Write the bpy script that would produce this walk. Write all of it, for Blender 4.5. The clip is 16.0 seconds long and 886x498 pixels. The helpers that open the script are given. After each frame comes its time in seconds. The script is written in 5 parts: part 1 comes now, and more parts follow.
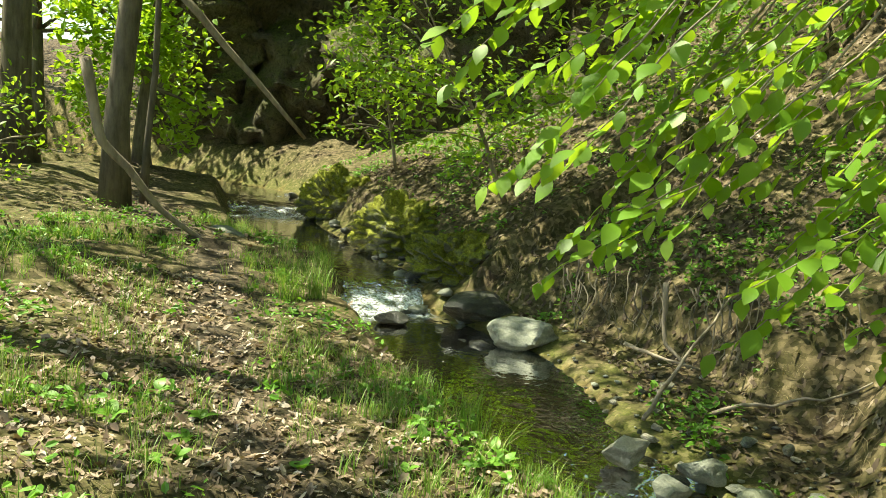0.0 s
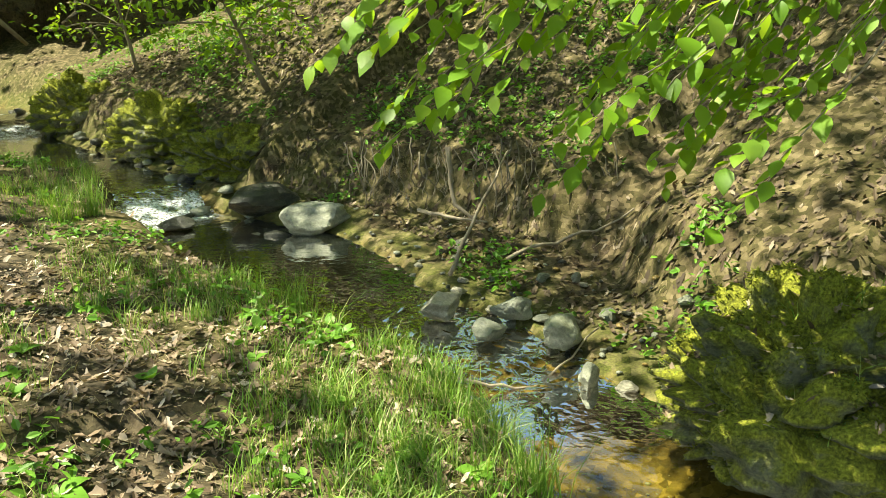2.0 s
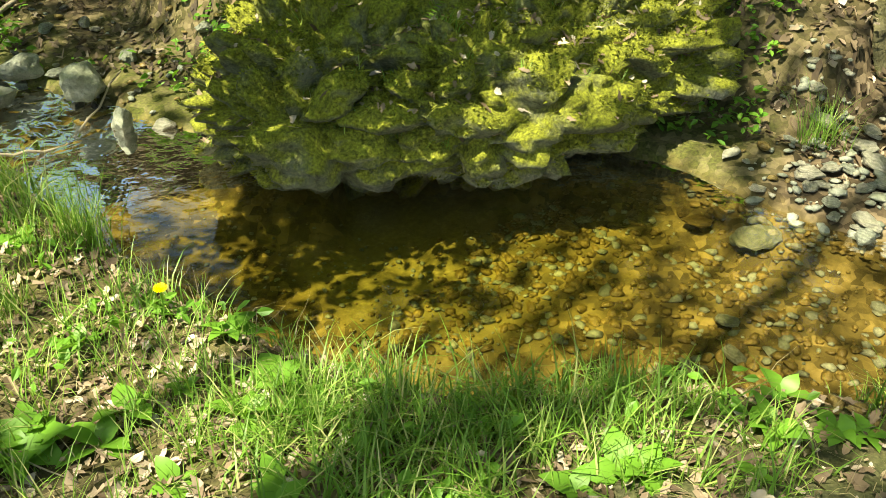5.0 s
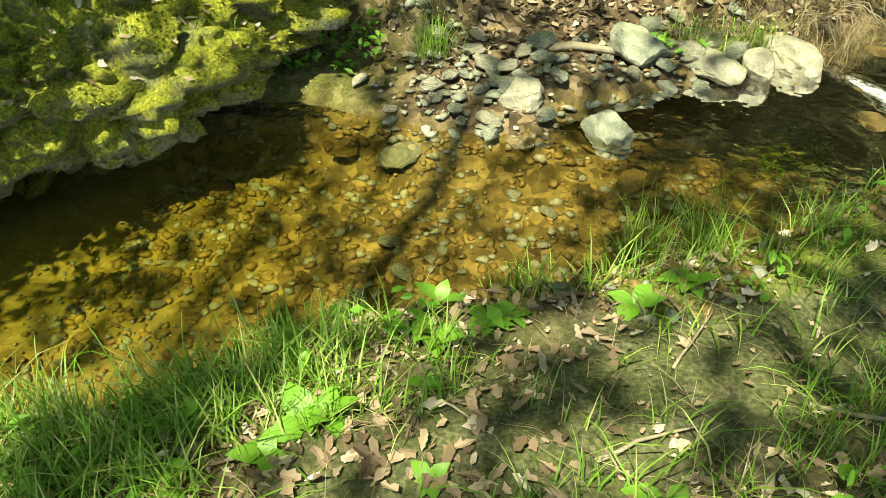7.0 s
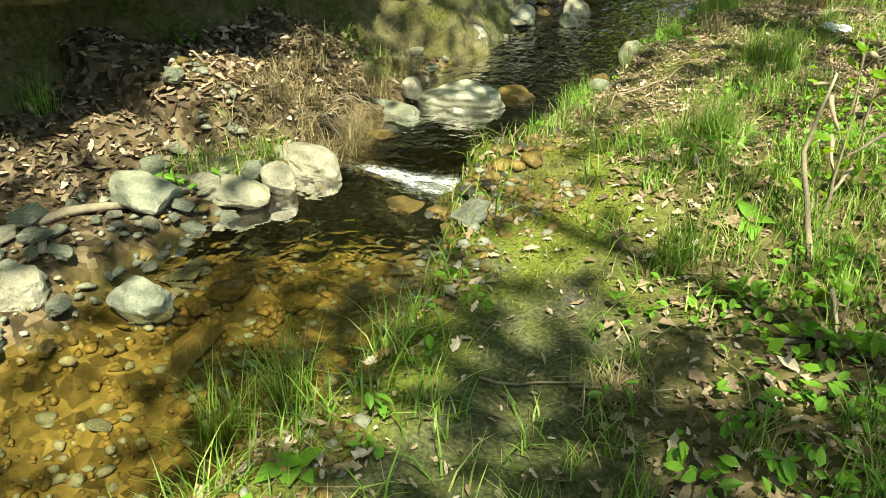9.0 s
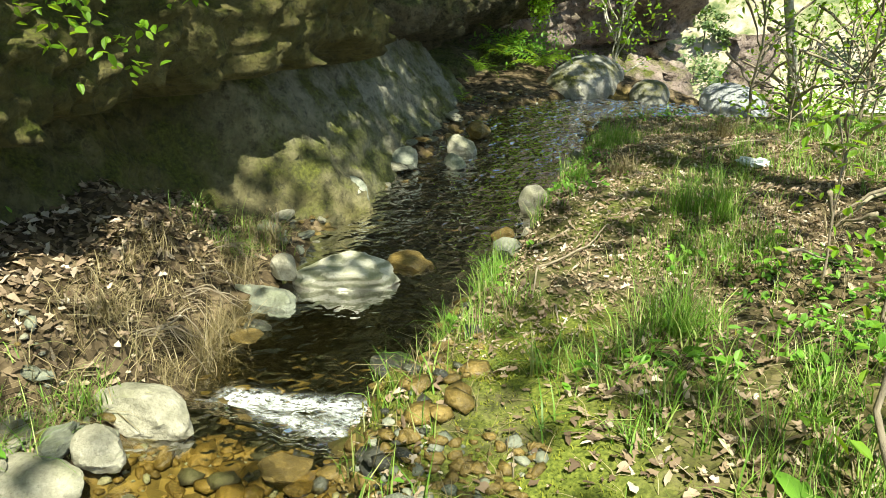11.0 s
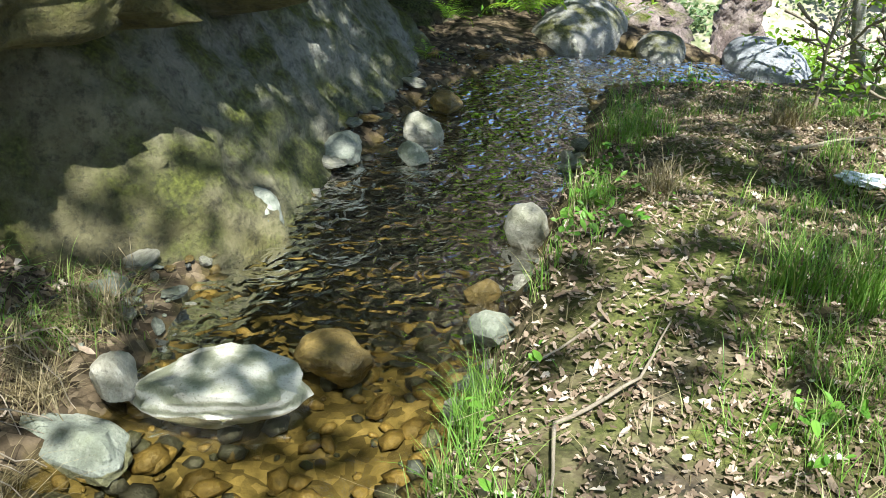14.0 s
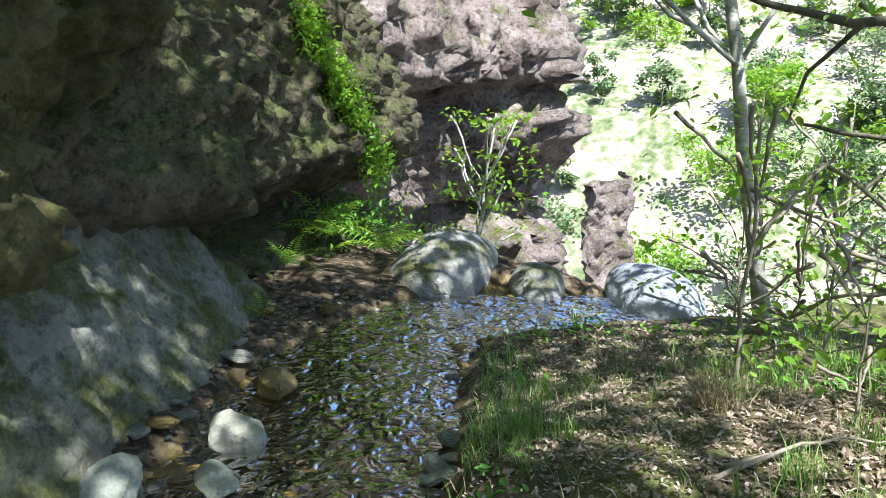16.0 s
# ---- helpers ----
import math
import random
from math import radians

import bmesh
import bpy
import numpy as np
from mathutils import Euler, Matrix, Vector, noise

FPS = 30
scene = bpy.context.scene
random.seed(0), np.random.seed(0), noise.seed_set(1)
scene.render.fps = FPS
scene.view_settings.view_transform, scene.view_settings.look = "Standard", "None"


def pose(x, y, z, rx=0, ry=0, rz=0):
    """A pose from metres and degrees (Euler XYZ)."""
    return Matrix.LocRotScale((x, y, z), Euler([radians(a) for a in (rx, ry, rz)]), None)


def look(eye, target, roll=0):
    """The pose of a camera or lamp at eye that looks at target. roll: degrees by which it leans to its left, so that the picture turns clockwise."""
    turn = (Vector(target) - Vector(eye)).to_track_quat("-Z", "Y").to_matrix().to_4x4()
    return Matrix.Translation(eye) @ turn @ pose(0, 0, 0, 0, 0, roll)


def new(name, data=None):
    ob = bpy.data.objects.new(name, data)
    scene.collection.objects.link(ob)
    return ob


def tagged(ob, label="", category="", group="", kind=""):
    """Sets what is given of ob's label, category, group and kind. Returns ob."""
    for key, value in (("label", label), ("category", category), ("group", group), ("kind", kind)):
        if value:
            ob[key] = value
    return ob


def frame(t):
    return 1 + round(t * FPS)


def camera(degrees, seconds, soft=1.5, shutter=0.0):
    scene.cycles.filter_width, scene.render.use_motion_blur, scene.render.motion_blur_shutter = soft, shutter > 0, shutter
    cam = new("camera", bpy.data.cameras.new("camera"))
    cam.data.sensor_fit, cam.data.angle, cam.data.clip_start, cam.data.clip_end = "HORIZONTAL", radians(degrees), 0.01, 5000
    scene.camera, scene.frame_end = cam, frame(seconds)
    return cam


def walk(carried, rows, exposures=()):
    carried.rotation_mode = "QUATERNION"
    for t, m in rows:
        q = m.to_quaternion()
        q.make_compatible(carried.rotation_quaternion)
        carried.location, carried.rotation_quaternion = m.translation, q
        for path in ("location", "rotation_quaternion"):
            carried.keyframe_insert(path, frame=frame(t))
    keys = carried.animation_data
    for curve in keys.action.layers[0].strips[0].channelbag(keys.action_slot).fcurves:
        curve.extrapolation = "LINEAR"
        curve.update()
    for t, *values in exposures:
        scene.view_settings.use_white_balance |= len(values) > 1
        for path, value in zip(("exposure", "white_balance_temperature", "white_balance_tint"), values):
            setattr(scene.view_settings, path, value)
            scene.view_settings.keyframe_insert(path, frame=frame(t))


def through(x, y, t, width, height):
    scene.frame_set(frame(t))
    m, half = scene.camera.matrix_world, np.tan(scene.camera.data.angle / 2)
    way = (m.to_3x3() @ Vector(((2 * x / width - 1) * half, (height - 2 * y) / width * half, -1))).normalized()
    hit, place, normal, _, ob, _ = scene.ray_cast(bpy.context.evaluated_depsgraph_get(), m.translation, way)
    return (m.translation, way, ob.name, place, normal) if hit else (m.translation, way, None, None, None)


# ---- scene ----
cam = camera(56.9, 16.0, 0.9)
PATH = [
    (0, (0.345, 0.126, 1.482), (0.062, 2.083, 1.185), 3.7),
    (0.5, (0.31, 0.055, 1.473), (0.104, 2.017, 1.144), 2.2),
    (1, (0.268, -0.014, 1.475), (0.207, 1.95, 1.098), -1.2),
    (1.5, (0.159, -0.001, 1.477), (0.297, 1.942, 1.025), -1.3),
    (2, (0.069, 0.005, 1.454), (0.378, 1.901, 0.898), -1.4),
    (2.5, (0.057, 0.006, 1.424), (0.55, 1.815, 0.73), -0.9),
    (3, (0.063, -0.002, 1.407), (0.623, 1.721, 0.56), -1.8),
    (3.5, (0.073, -0.016, 1.397), (0.764, 1.598, 0.44), -1.6),
    (4, (0.085, -0.047, 1.394), (1.008, 1.398, 0.366), -0.3),
    (6.5, (0.196, -0.257, 1.46), (1.475, 0.637, 0.21), -0.6),
    (7, (0.241, -0.25, 1.454), (1.685, 0.341, 0.203), 0.6),
    (7.5, (0.307, -0.185, 1.433), (1.849, 0.112, 0.195), -0.7),
    (8, (0.372, -0.152, 1.401), (1.997, -0.144, 0.235), 0.0),
    (8.5, (0.525, -0.186, 1.373), (2.199, -0.385, 0.297), -0.4),
    (9, (0.748, -0.26, 1.353), (2.42, -0.642, 0.325), 1.1),
    (9.5, (0.979, -0.305, 1.329), (2.63, -0.851, 0.341), 1.1),
    (10, (1.248, -0.351, 1.348), (2.911, -0.986, 0.436), 0.4),
    (12.5, (2.805, -0.799, 1.171), (4.547, -1.489, 0.47), 0.6),
    (13, (3.084, -0.936, 1.124), (4.776, -1.628, 0.312), 0.3),
    (13.5, (3.352, -1.126, 1.086), (4.989, -1.804, 0.159), 1.9),
    (14, (3.644, -1.303, 1.055), (5.255, -2.043, 0.129), 1.7),
    (14.5, (3.941, -1.51, 1.018), (5.525, -2.369, 0.15), 0.6),
    (15, (4.227, -1.781, 1.025), (5.803, -2.698, 0.203), 1.3),
    (15.5, (4.525, -1.989, 1.028), (6.137, -2.991, 0.398), 1.0),
    (16, (4.749, -2.149, 1.046), (6.387, -3.2, 0.584), 0.6),
]
walk(cam, [(t, look(eye, target, roll)) for t, eye, target, roll in PATH], [(0, 1.70, 7600, -4), (4, 1.77, 8000, -3), (7, 1.65, 8400, -11), (9, 1.52, 8000, -9), (13, 1.4, 6300, 3), (16, 1.64, 5600, 10)])

# ---- world, sun ----
SUN_TO = Vector((-0.46, 0.06, 0.886)).normalized()
world = bpy.data.worlds.new("world")
scene.world = world
world.use_nodes = True
wn = world.node_tree
sky = wn.nodes.new("ShaderNodeTexSky")
sky.sky_type, sky.sun_disc = 'NISHITA', False
sky.sun_elevation = math.asin(SUN_TO.z)
sky.sun_rotation = math.atan2(SUN_TO.x, SUN_TO.y)
wn.links.new(sky.outputs[0], wn.nodes["Background"].inputs[0])
wn.nodes["Background"].inputs[1].default_value = 0.085
sun = new("sun", bpy.data.lights.new("sun", "SUN"))
sun.data.energy, sun.data.angle, sun.data.color = 5.0, radians(0.55), (1.0, 0.95, 0.86)
sun.matrix_world = look(SUN_TO * 60, (0, 0, 0))


# ---- noise on arrays ----
def hash3(i, j, k, seed):
    n = (i * 374761393 + j * 668265263 + k * 2147483647 + seed * 974711) & 0xFFFFFFFF
    n = ((n ^ (n >> 13)) * 1274126177) & 0xFFFFFFFF
    return ((n ^ (n >> 16)) & 0xFFFF) / 65535.0


def vnoise(p, seed=0):
    """Smooth value noise in -1..1 at the rows of p."""
    i = np.floor(p).astype(np.int64)
    f = p - i
    f = f * f * (3 - 2 * f)
    out = 0.0
    for a in (0, 1):
        for b in (0, 1):
            for c in (0, 1):
                w = (f[:, 0] if a else 1 - f[:, 0]) * (f[:, 1] if b else 1 - f[:, 1]) * (f[:, 2] if c else 1 - f[:, 2])
                out = out + w * hash3(i[:, 0] + a, i[:, 1] + b, i[:, 2] + c, seed)
    return out * 2 - 1


def fbm(p, scale, octaves=4, seed=0, gain=0.5):
    out, amp = 0.0, 1.0
    for o in range(octaves):
        out = out + amp * vnoise(p * scale * 2 ** o + 17.3 * o, seed + o)
        amp *= gain
    return out


def sstep(a, b, x):
    t = np.clip((x - a) / (b - a), 0, 1)
    return t * t * (3 - 2 * t)


# ---- the stream: far edge, near edge, water level, going downstream ----
STREAM_A = [
    (-9.5, 17.2, -10.0, 16.0, 0.16), (-6.2, 15.3, -7.0, 14.3, 0.12), (-4.45, 14.2, -5.5, 13.5, 0.10), (-3.9, 13.2, -5.1, 12.9, 0.06),
    (-3.5, 12.3, -4.75, 12.0, -0.08), (-2.33, 10.2, -3.35, 9.5, -0.08), (-1.65, 9.1, -2.43, 8.4, -0.09), (-1.05, 8.45, -1.82, 7.95, -0.11),
    (-0.80, 7.7, -1.5, 7.2, -0.30), (0.10, 6.85, -1.0, 6.2, -0.30), (0.55, 6.0, -0.60, 5.35, -0.30), (0.75, 5.15, -0.20, 4.72, -0.31),
    (1.20, 4.35, 0.25, 4.2, -0.36), (1.50, 3.75, 0.72, 3.75, -0.45), (1.75, 3.2, 0.82, 3.2, -0.45), (1.90, 2.65, 0.94, 2.6, -0.45),
]
STREAM_B = [
    (2.28, 2.2, 1.01, 2.09, -0.45), (2.9, 2.05, 1.15, 1.65, -0.45), (3.2, 1.75, 1.45, 1.3, -0.45), (3.2, 1.2, 1.84, 0.86, -0.45),
    (3.25, 0.8, 2.25, 0.35, -0.45), (3.5, 0.25, 2.62, -0.1, -0.45), (4.1, -0.05, 3.1, -0.45, -0.455), (4.5, -0.4, 3.84, -0.85, -0.465),
    (4.72, -0.55, 4.2, -1.0, -0.49), (5.0, -0.7, 4.6, -1.35, -0.66), (5.5, -0.8, 5.05, -1.75, -0.68), (5.95, -1.15, 5.5, -2.15, -0.70),
    (6.6, -1.5, 6.05, -2.65, -0.72), (7.15, -1.8, 6.6, -3.1, -0.74), (7.65, -2.35, 7.1, -3.5, -0.75), (8.1, -2.8, 7.6, -4.0, -0.76),
]
STREAM_C = [
    (8.9, -3.4, 8.2, -4.5, -0.765), (9.6, -4.3, 8.8, -5.0, -0.775), (9.85, -5.2, 9.0, -5.75, -0.79), (9.6, -6.1, 8.85, -6.3, -0.82),
    (9.55, -6.9, 8.75, -6.9, -0.90), (9.7, -7.5, 8.9, -7.6, -2.0), (10.2, -8.6, 9.2, -8.8, -4.0),
]
SEC = np.array(STREAM_A + STREAM_B + STREAM_C)
_u = np.arange(len(SEC))
_f = np.linspace(0, len(SEC) - 1, (len(SEC) - 1) * 14 + 1)


def smooth_rows(rows, at):
    """Catmull-Rom through rows at the fractional indices."""
    k = np.clip(np.floor(at).astype(int), 0, len(rows) - 2)
    t = (at - k)[:, None]
    p0, p1, p2, p3 = rows[np.clip(k - 1, 0, None)], rows[k], rows[k + 1], rows[np.clip(k + 2, None, len(rows) - 1)]
    return 0.5 * (2 * p1 + (p2 - p0) * t + (2 * p0 - 5 * p1 + 4 * p2 - p3) * t ** 2 + (3 * p1 - p0 - 3 * p2 + p3) * t ** 3)


DENSE = smooth_rows(SEC, _f)
DENSE[:, 4] = np.interp(_f, _u, SEC[:, 4])
_mid = (DENSE[:, :2] + DENSE[:, 2:4]) / 2
_across = DENSE[:, 2:4] - DENSE[:, :2]
_half = np.linalg.norm(_across, axis=1) / 2
_across = _across / (2 * _half[:, None])

# along the stream (section number): far bank's bar width, step height and slope
BAR = [(0, 0.1), (4, 0.1), (7, 0.15), (8, 0.35), (9, 0.5), (10, 0.75), (11, 1.0), (12, 1.0), (13, 0.55), (14, 0.35), (16, 0.3), (18, 0.25), (19, 0.6), (20, 0.95), (21, 0.8), (22, 0.6), (23, 0.4), (24, 0.08), (26, 0.08), (28, 0.35), (29, 1.0), (30, 2.2), (35, 2.4), (38, 1.0)]
STEP = [(0, 0.5), (5, 0.3), (8, 0.26), (9, 0.26), (11, 0.26), (12, 0.22), (13, 0.36), (17, 0.42), (18, 0.35), (19, 0.1), (22, 0.06), (23, 0.12), (24, 0.3), (26, 0.32), (28, 0.05), (38, 0.02)]
SLOPE = [(0, 0.35), (4, 0.40), (6, 0.62), (8, 0.62), (12, 0.55), (16, 0.5), (18, 0.42), (21, 0.30), (24, 0.26), (26, 0.2), (28, 0.5), (38, 0.5)]


def lookup(rows, at):
    r = np.array(rows)
    return np.interp(at, r[:, 0], r[:, 1])


def soft_level(u):
    """The water's level evened out along the stream, for ground away from the edge."""
    k = np.exp(-np.linspace(-2, 2, 141) ** 2)
    even = np.convolve(np.pad(DENSE[:, 4].clip(-0.9, None), 70, mode="edge"), k / k.sum(), "valid")
    return np.interp(u, _f, even)


def stream_at(x, y):
    """For arrays of places: the section number, the distance beyond the water's edge (minus: in it), the side (1: near bank), the level."""
    idx = np.empty(len(x), int)
    for s in range(0, len(x), 20000):
        d2 = (x[s:s + 20000, None] - _mid[None, :, 0]) ** 2 + (y[s:s + 20000, None] - _mid[None, :, 1]) ** 2
        idx[s:s + 20000] = (np.sqrt(d2) - 0.6 * _half[None, :]).argmin(1)
    lat = (x - _mid[idx, 0]) * _across[idx, 0] + (y - _mid[idx, 1]) * _across[idx, 1]
    dist = np.hypot(x - _mid[idx, 0], y - _mid[idx, 1])
    d = np.where(np.abs(lat) < _half[idx], np.minimum(np.abs(lat) - _half[idx], dist - _half[idx]), dist - _half[idx])
    return _f[idx], d, np.where(lat >= 0, 1, -1), DENSE[idx, 4]


def height(x, y):
    """The ground's height at arrays of places, with the bed, the banks, the slopes, the valley and the far hillside."""
    x, y = np.asarray(x, float), np.asarray(y, float)
    u, d, side, zw = stream_at(x, y)
    p = np.stack([x, y, 0 * x], 1)
    wob = fbm(p, 1.7, 3, 5) * 0.07
    d = d + wob * sstep(-0.3, 0.1, d)
    depth = 0.05 + 0.20 * np.exp(-((u - 16.5) / 2.8) ** 2) + 0.06 * sstep(23, 26, u)
    bed = zw - 0.02 - depth * sstep(0.0, -0.30, d) + 0.02 * fbm(p, 6, 3, 9) * sstep(-0.02, -0.25, d)
    dd = np.clip(d, 0, None)
    zw = zw + (soft_level(u) - zw) * sstep(0.0, 0.8, dd)
    low = 1 - 0.75 * sstep(30.5, 32.5, u)
    near = zw + low * 0.27 * sstep(0.0, 0.22, dd) + (0.03 + 0.10 * low) * np.minimum(dd, 2.5) + 0.10 * np.clip(dd - 2.5, 0, 18)
    bar, step, slope = lookup(BAR, u), lookup(STEP, u), lookup(SLOPE, u)
    e = np.clip(dd - bar, 0, None)
    far = zw + 0.10 * np.minimum(dd, bar) + 0.04 * sstep(0, 0.08, dd) + step * sstep(0.0, 1.0, e / np.interp(u, [22.5, 23.5, 27.5, 28.5], [0.46, 0.30, 0.30, 0.42])) + slope * np.clip(e - 0.1, 0, 2.5) + np.interp(u, [0, 4, 6.0], [0.2, 0.25, 0.75]) * np.clip(e - 2.6, 0, 12)
    h = np.where(side > 0, near, far)
    h = np.where(d < 0, bed, h)
    rough = sstep(0.0, 0.5, dd)
    h = h + rough * (0.05 * fbm(p, 0.9, 3, 2) + np.where(side > 0, 0.018, 0.034) * fbm(p, 5, 3, 3)) + 0.3 * sstep(3, 9, dd) * fbm(p, 0.25, 3, 4)
    q = (x - 9.0) * 0.55 - (y + 6.9) * 0.83
    valley = np.maximum(-1.0 - 1.4 * q, -15.0) + 0.62 * np.clip(q - 24, 0, 55) + 0.15 * np.clip(q - 79, 0, 100)
    valley = valley + sstep(5, 25, q) * (1.6 * fbm(p, 0.11, 4, 7) + 0.35 * fbm(p, 0.6, 3, 8))
    h = h + (valley - h) * sstep(0.2, 1.6, q)
    return h


def height1(x, y):
    return float(height(np.array([x]), np.array([y]))[0])


# ---- node materials ----
class Nodes:
    """A short hand for building one material's nodes."""

    def __init__(self, name):
        self.mat = bpy.data.materials.new(name)
        self.mat.use_nodes = True
        self.t = self.mat.node_tree
        self.bsdf = self.t.nodes["Principled BSDF"]
        self.out = self.t.nodes["Material Output"]
        self.co = self.t.nodes.new("ShaderNodeNewGeometry").outputs["Position"]

    def node(self, kind, **values):
        n = self.t.nodes.new(kind)
        for k, v in values.items():
            n.inputs[k.replace("_", " ")].default_value = v
        return n

    def link(self, a, b):
        self.t.links.new(a, b)

    def noise(self, scale, detail=5.0, rough=0.6, co=None):
        n = self.node("ShaderNodeTexNoise", Scale=scale, Detail=detail, Roughness=rough)
        self.link(co or self.co, n.inputs["Vector"])
        return n.outputs["Fac"]

    def cells(self, scale, feature="F1", out="Distance", co=None):
        n = self.node("ShaderNodeTexVoronoi", Scale=scale)
        n.feature = feature
        self.link(co or self.co, n.inputs["Vector"])
        return n.outputs[out]

    def ramp(self, fac, *stops):
        n = self.t.nodes.new("ShaderNodeValToRGB")
        el = n.color_ramp.elements
        while len(el) < len(stops):
            el.new(0.5)
        for e, (pos, col) in zip(el, stops):
            e.position = pos
            e.color = (*col, 1) if not isinstance(col, float) else (col, col, col, 1)
        self.link(fac, n.inputs[0])
        return n.outputs[0]

    def mix(self, fac, a, b, mode="MIX"):
        n = self.t.nodes.new("ShaderNodeMix")
        n.data_type, n.blend_type = "RGBA", mode
        for sock, v in ((n.inputs[0], fac), (n.inputs[6], a), (n.inputs[7], b)):
            if isinstance(v, (int, float)):
                sock.default_value = v
            elif isinstance(v, tuple):
                sock.default_value = (*v, 1)
            else:
                self.link(v, sock)
        return n.outputs[2]

    def math(self, op, a, b):
        n = self.t.nodes.new("ShaderNodeMath")
        n.operation = op
        for sock, v in zip(n.inputs, (a, b)):
            if isinstance(v, (int, float)):
                sock.default_value = v
            else:
                self.link(v, sock)
        return n.outputs[0]

    def attr(self, name):
        n = self.t.nodes.new("ShaderNodeAttribute")
        n.attribute_name = name
        return n.outputs["Fac"]

    def island(self):
        return self.t.nodes.new("ShaderNodeNewGeometry").outputs["Random Per Island"]

    def chance(self):
        return self.t.nodes.new("ShaderNodeObjectInfo").outputs["Random"]

    def local(self):
        return self.t.nodes.new("ShaderNodeTexCoord").outputs["Object"]

    def upward(self):
        n = self.t.nodes.new("ShaderNodeSeparateXYZ")
        self.link(self.t.nodes.new("ShaderNodeNewGeometry").outputs["Normal"], n.inputs[0])
        return n.outputs["Z"]

    def bump(self, fac, strength=0.5, distance=0.02, after=None):
        n = self.node("ShaderNodeBump", Strength=strength, Distance=distance)
        self.link(fac, n.inputs["Height"])
        if after is not None:
            self.link(after, n.inputs["Normal"])
        return n.outputs["Normal"]

    def done(self, colour, rough=0.8, normal=None, spec=0.3, metal=0.0):
        for key, v in (("Base Color", colour), ("Roughness", rough), ("Normal", normal)):
            if v is None:
                continue
            if isinstance(v, (int, float)):
                self.bsdf.inputs[key].default_value = v
            elif isinstance(v, tuple):
                self.bsdf.inputs[key].default_value = (*v, 1)
            else:
                self.link(v, self.bsdf.inputs[key])
        self.bsdf.inputs["Specular IOR Level"].default_value = spec
        self.bsdf.inputs["Metallic"].default_value = metal
        return self.mat


def mat_ground():
    m = Nodes("ground")
    leafy = m.cells(26, out="Color")
    n1, n2, n3 = m.noise(2.2), m.noise(14, 6), m.noise(70, 4)
    litter = m.ramp(m.mix(0.5, n2, leafy), (0.25, (0.018, 0.014, 0.008)), (0.45, (0.052, 0.038, 0.022)), (0.6, (0.11, 0.082, 0.05)), (0.8, (0.22, 0.17, 0.11)))
    green = m.ramp(n3, (0.3, (0.035, 0.048, 0.010)), (0.55, (0.12, 0.145, 0.026)), (0.75, (0.22, 0.23, 0.05)))
    soil = m.ramp(m.mix(0.55, n2, n3), (0.36, (0.014, 0.015, 0.013)), (0.5, (0.042, 0.042, 0.036)), (0.64, (0.13, 0.12, 0.10)))
    bedc = m.ramp(m.mix(0.45, n2, m.cells(22, out="Color")), (0.22, (0.03, 0.023, 0.008)), (0.45, (0.075, 0.058, 0.02)), (0.62, (0.15, 0.115, 0.04)), (0.8, (0.28, 0.21, 0.09)))
    sand = m.ramp(m.mix(0.5, m.noise(40, 5), m.noise(5, 4)), (0.3, (0.105, 0.088, 0.028)), (0.5, (0.165, 0.138, 0.048)), (0.7, (0.27, 0.22, 0.09)))
    dry = m.ramp(m.mix(0.5, m.noise(0.25, 8, 0.7), m.noise(1.8, 6)), (0.36, (0.05, 0.085, 0.03)), (0.45, (0.17, 0.19, 0.09)), (0.53, (0.33, 0.28, 0.22)), (0.66, (0.52, 0.46, 0.40)))
    c = m.mix(m.attr("path"), litter, soil)
    c = m.mix(m.math("MULTIPLY", m.attr("moss"), m.ramp(n1, (0.30, 0.0), (0.5, 1.0))), c, green)
    c = m.mix(m.attr("bed"), c, bedc)
    c = m.mix(m.attr("sand"), c, sand)
    c = m.mix(m.attr("dry"), c, dry)
    b = m.bump(leafy, 0.6, 0.02, m.bump(n3, 0.5, 0.01))
    return m.done(c, 0.9, b, 0.15)


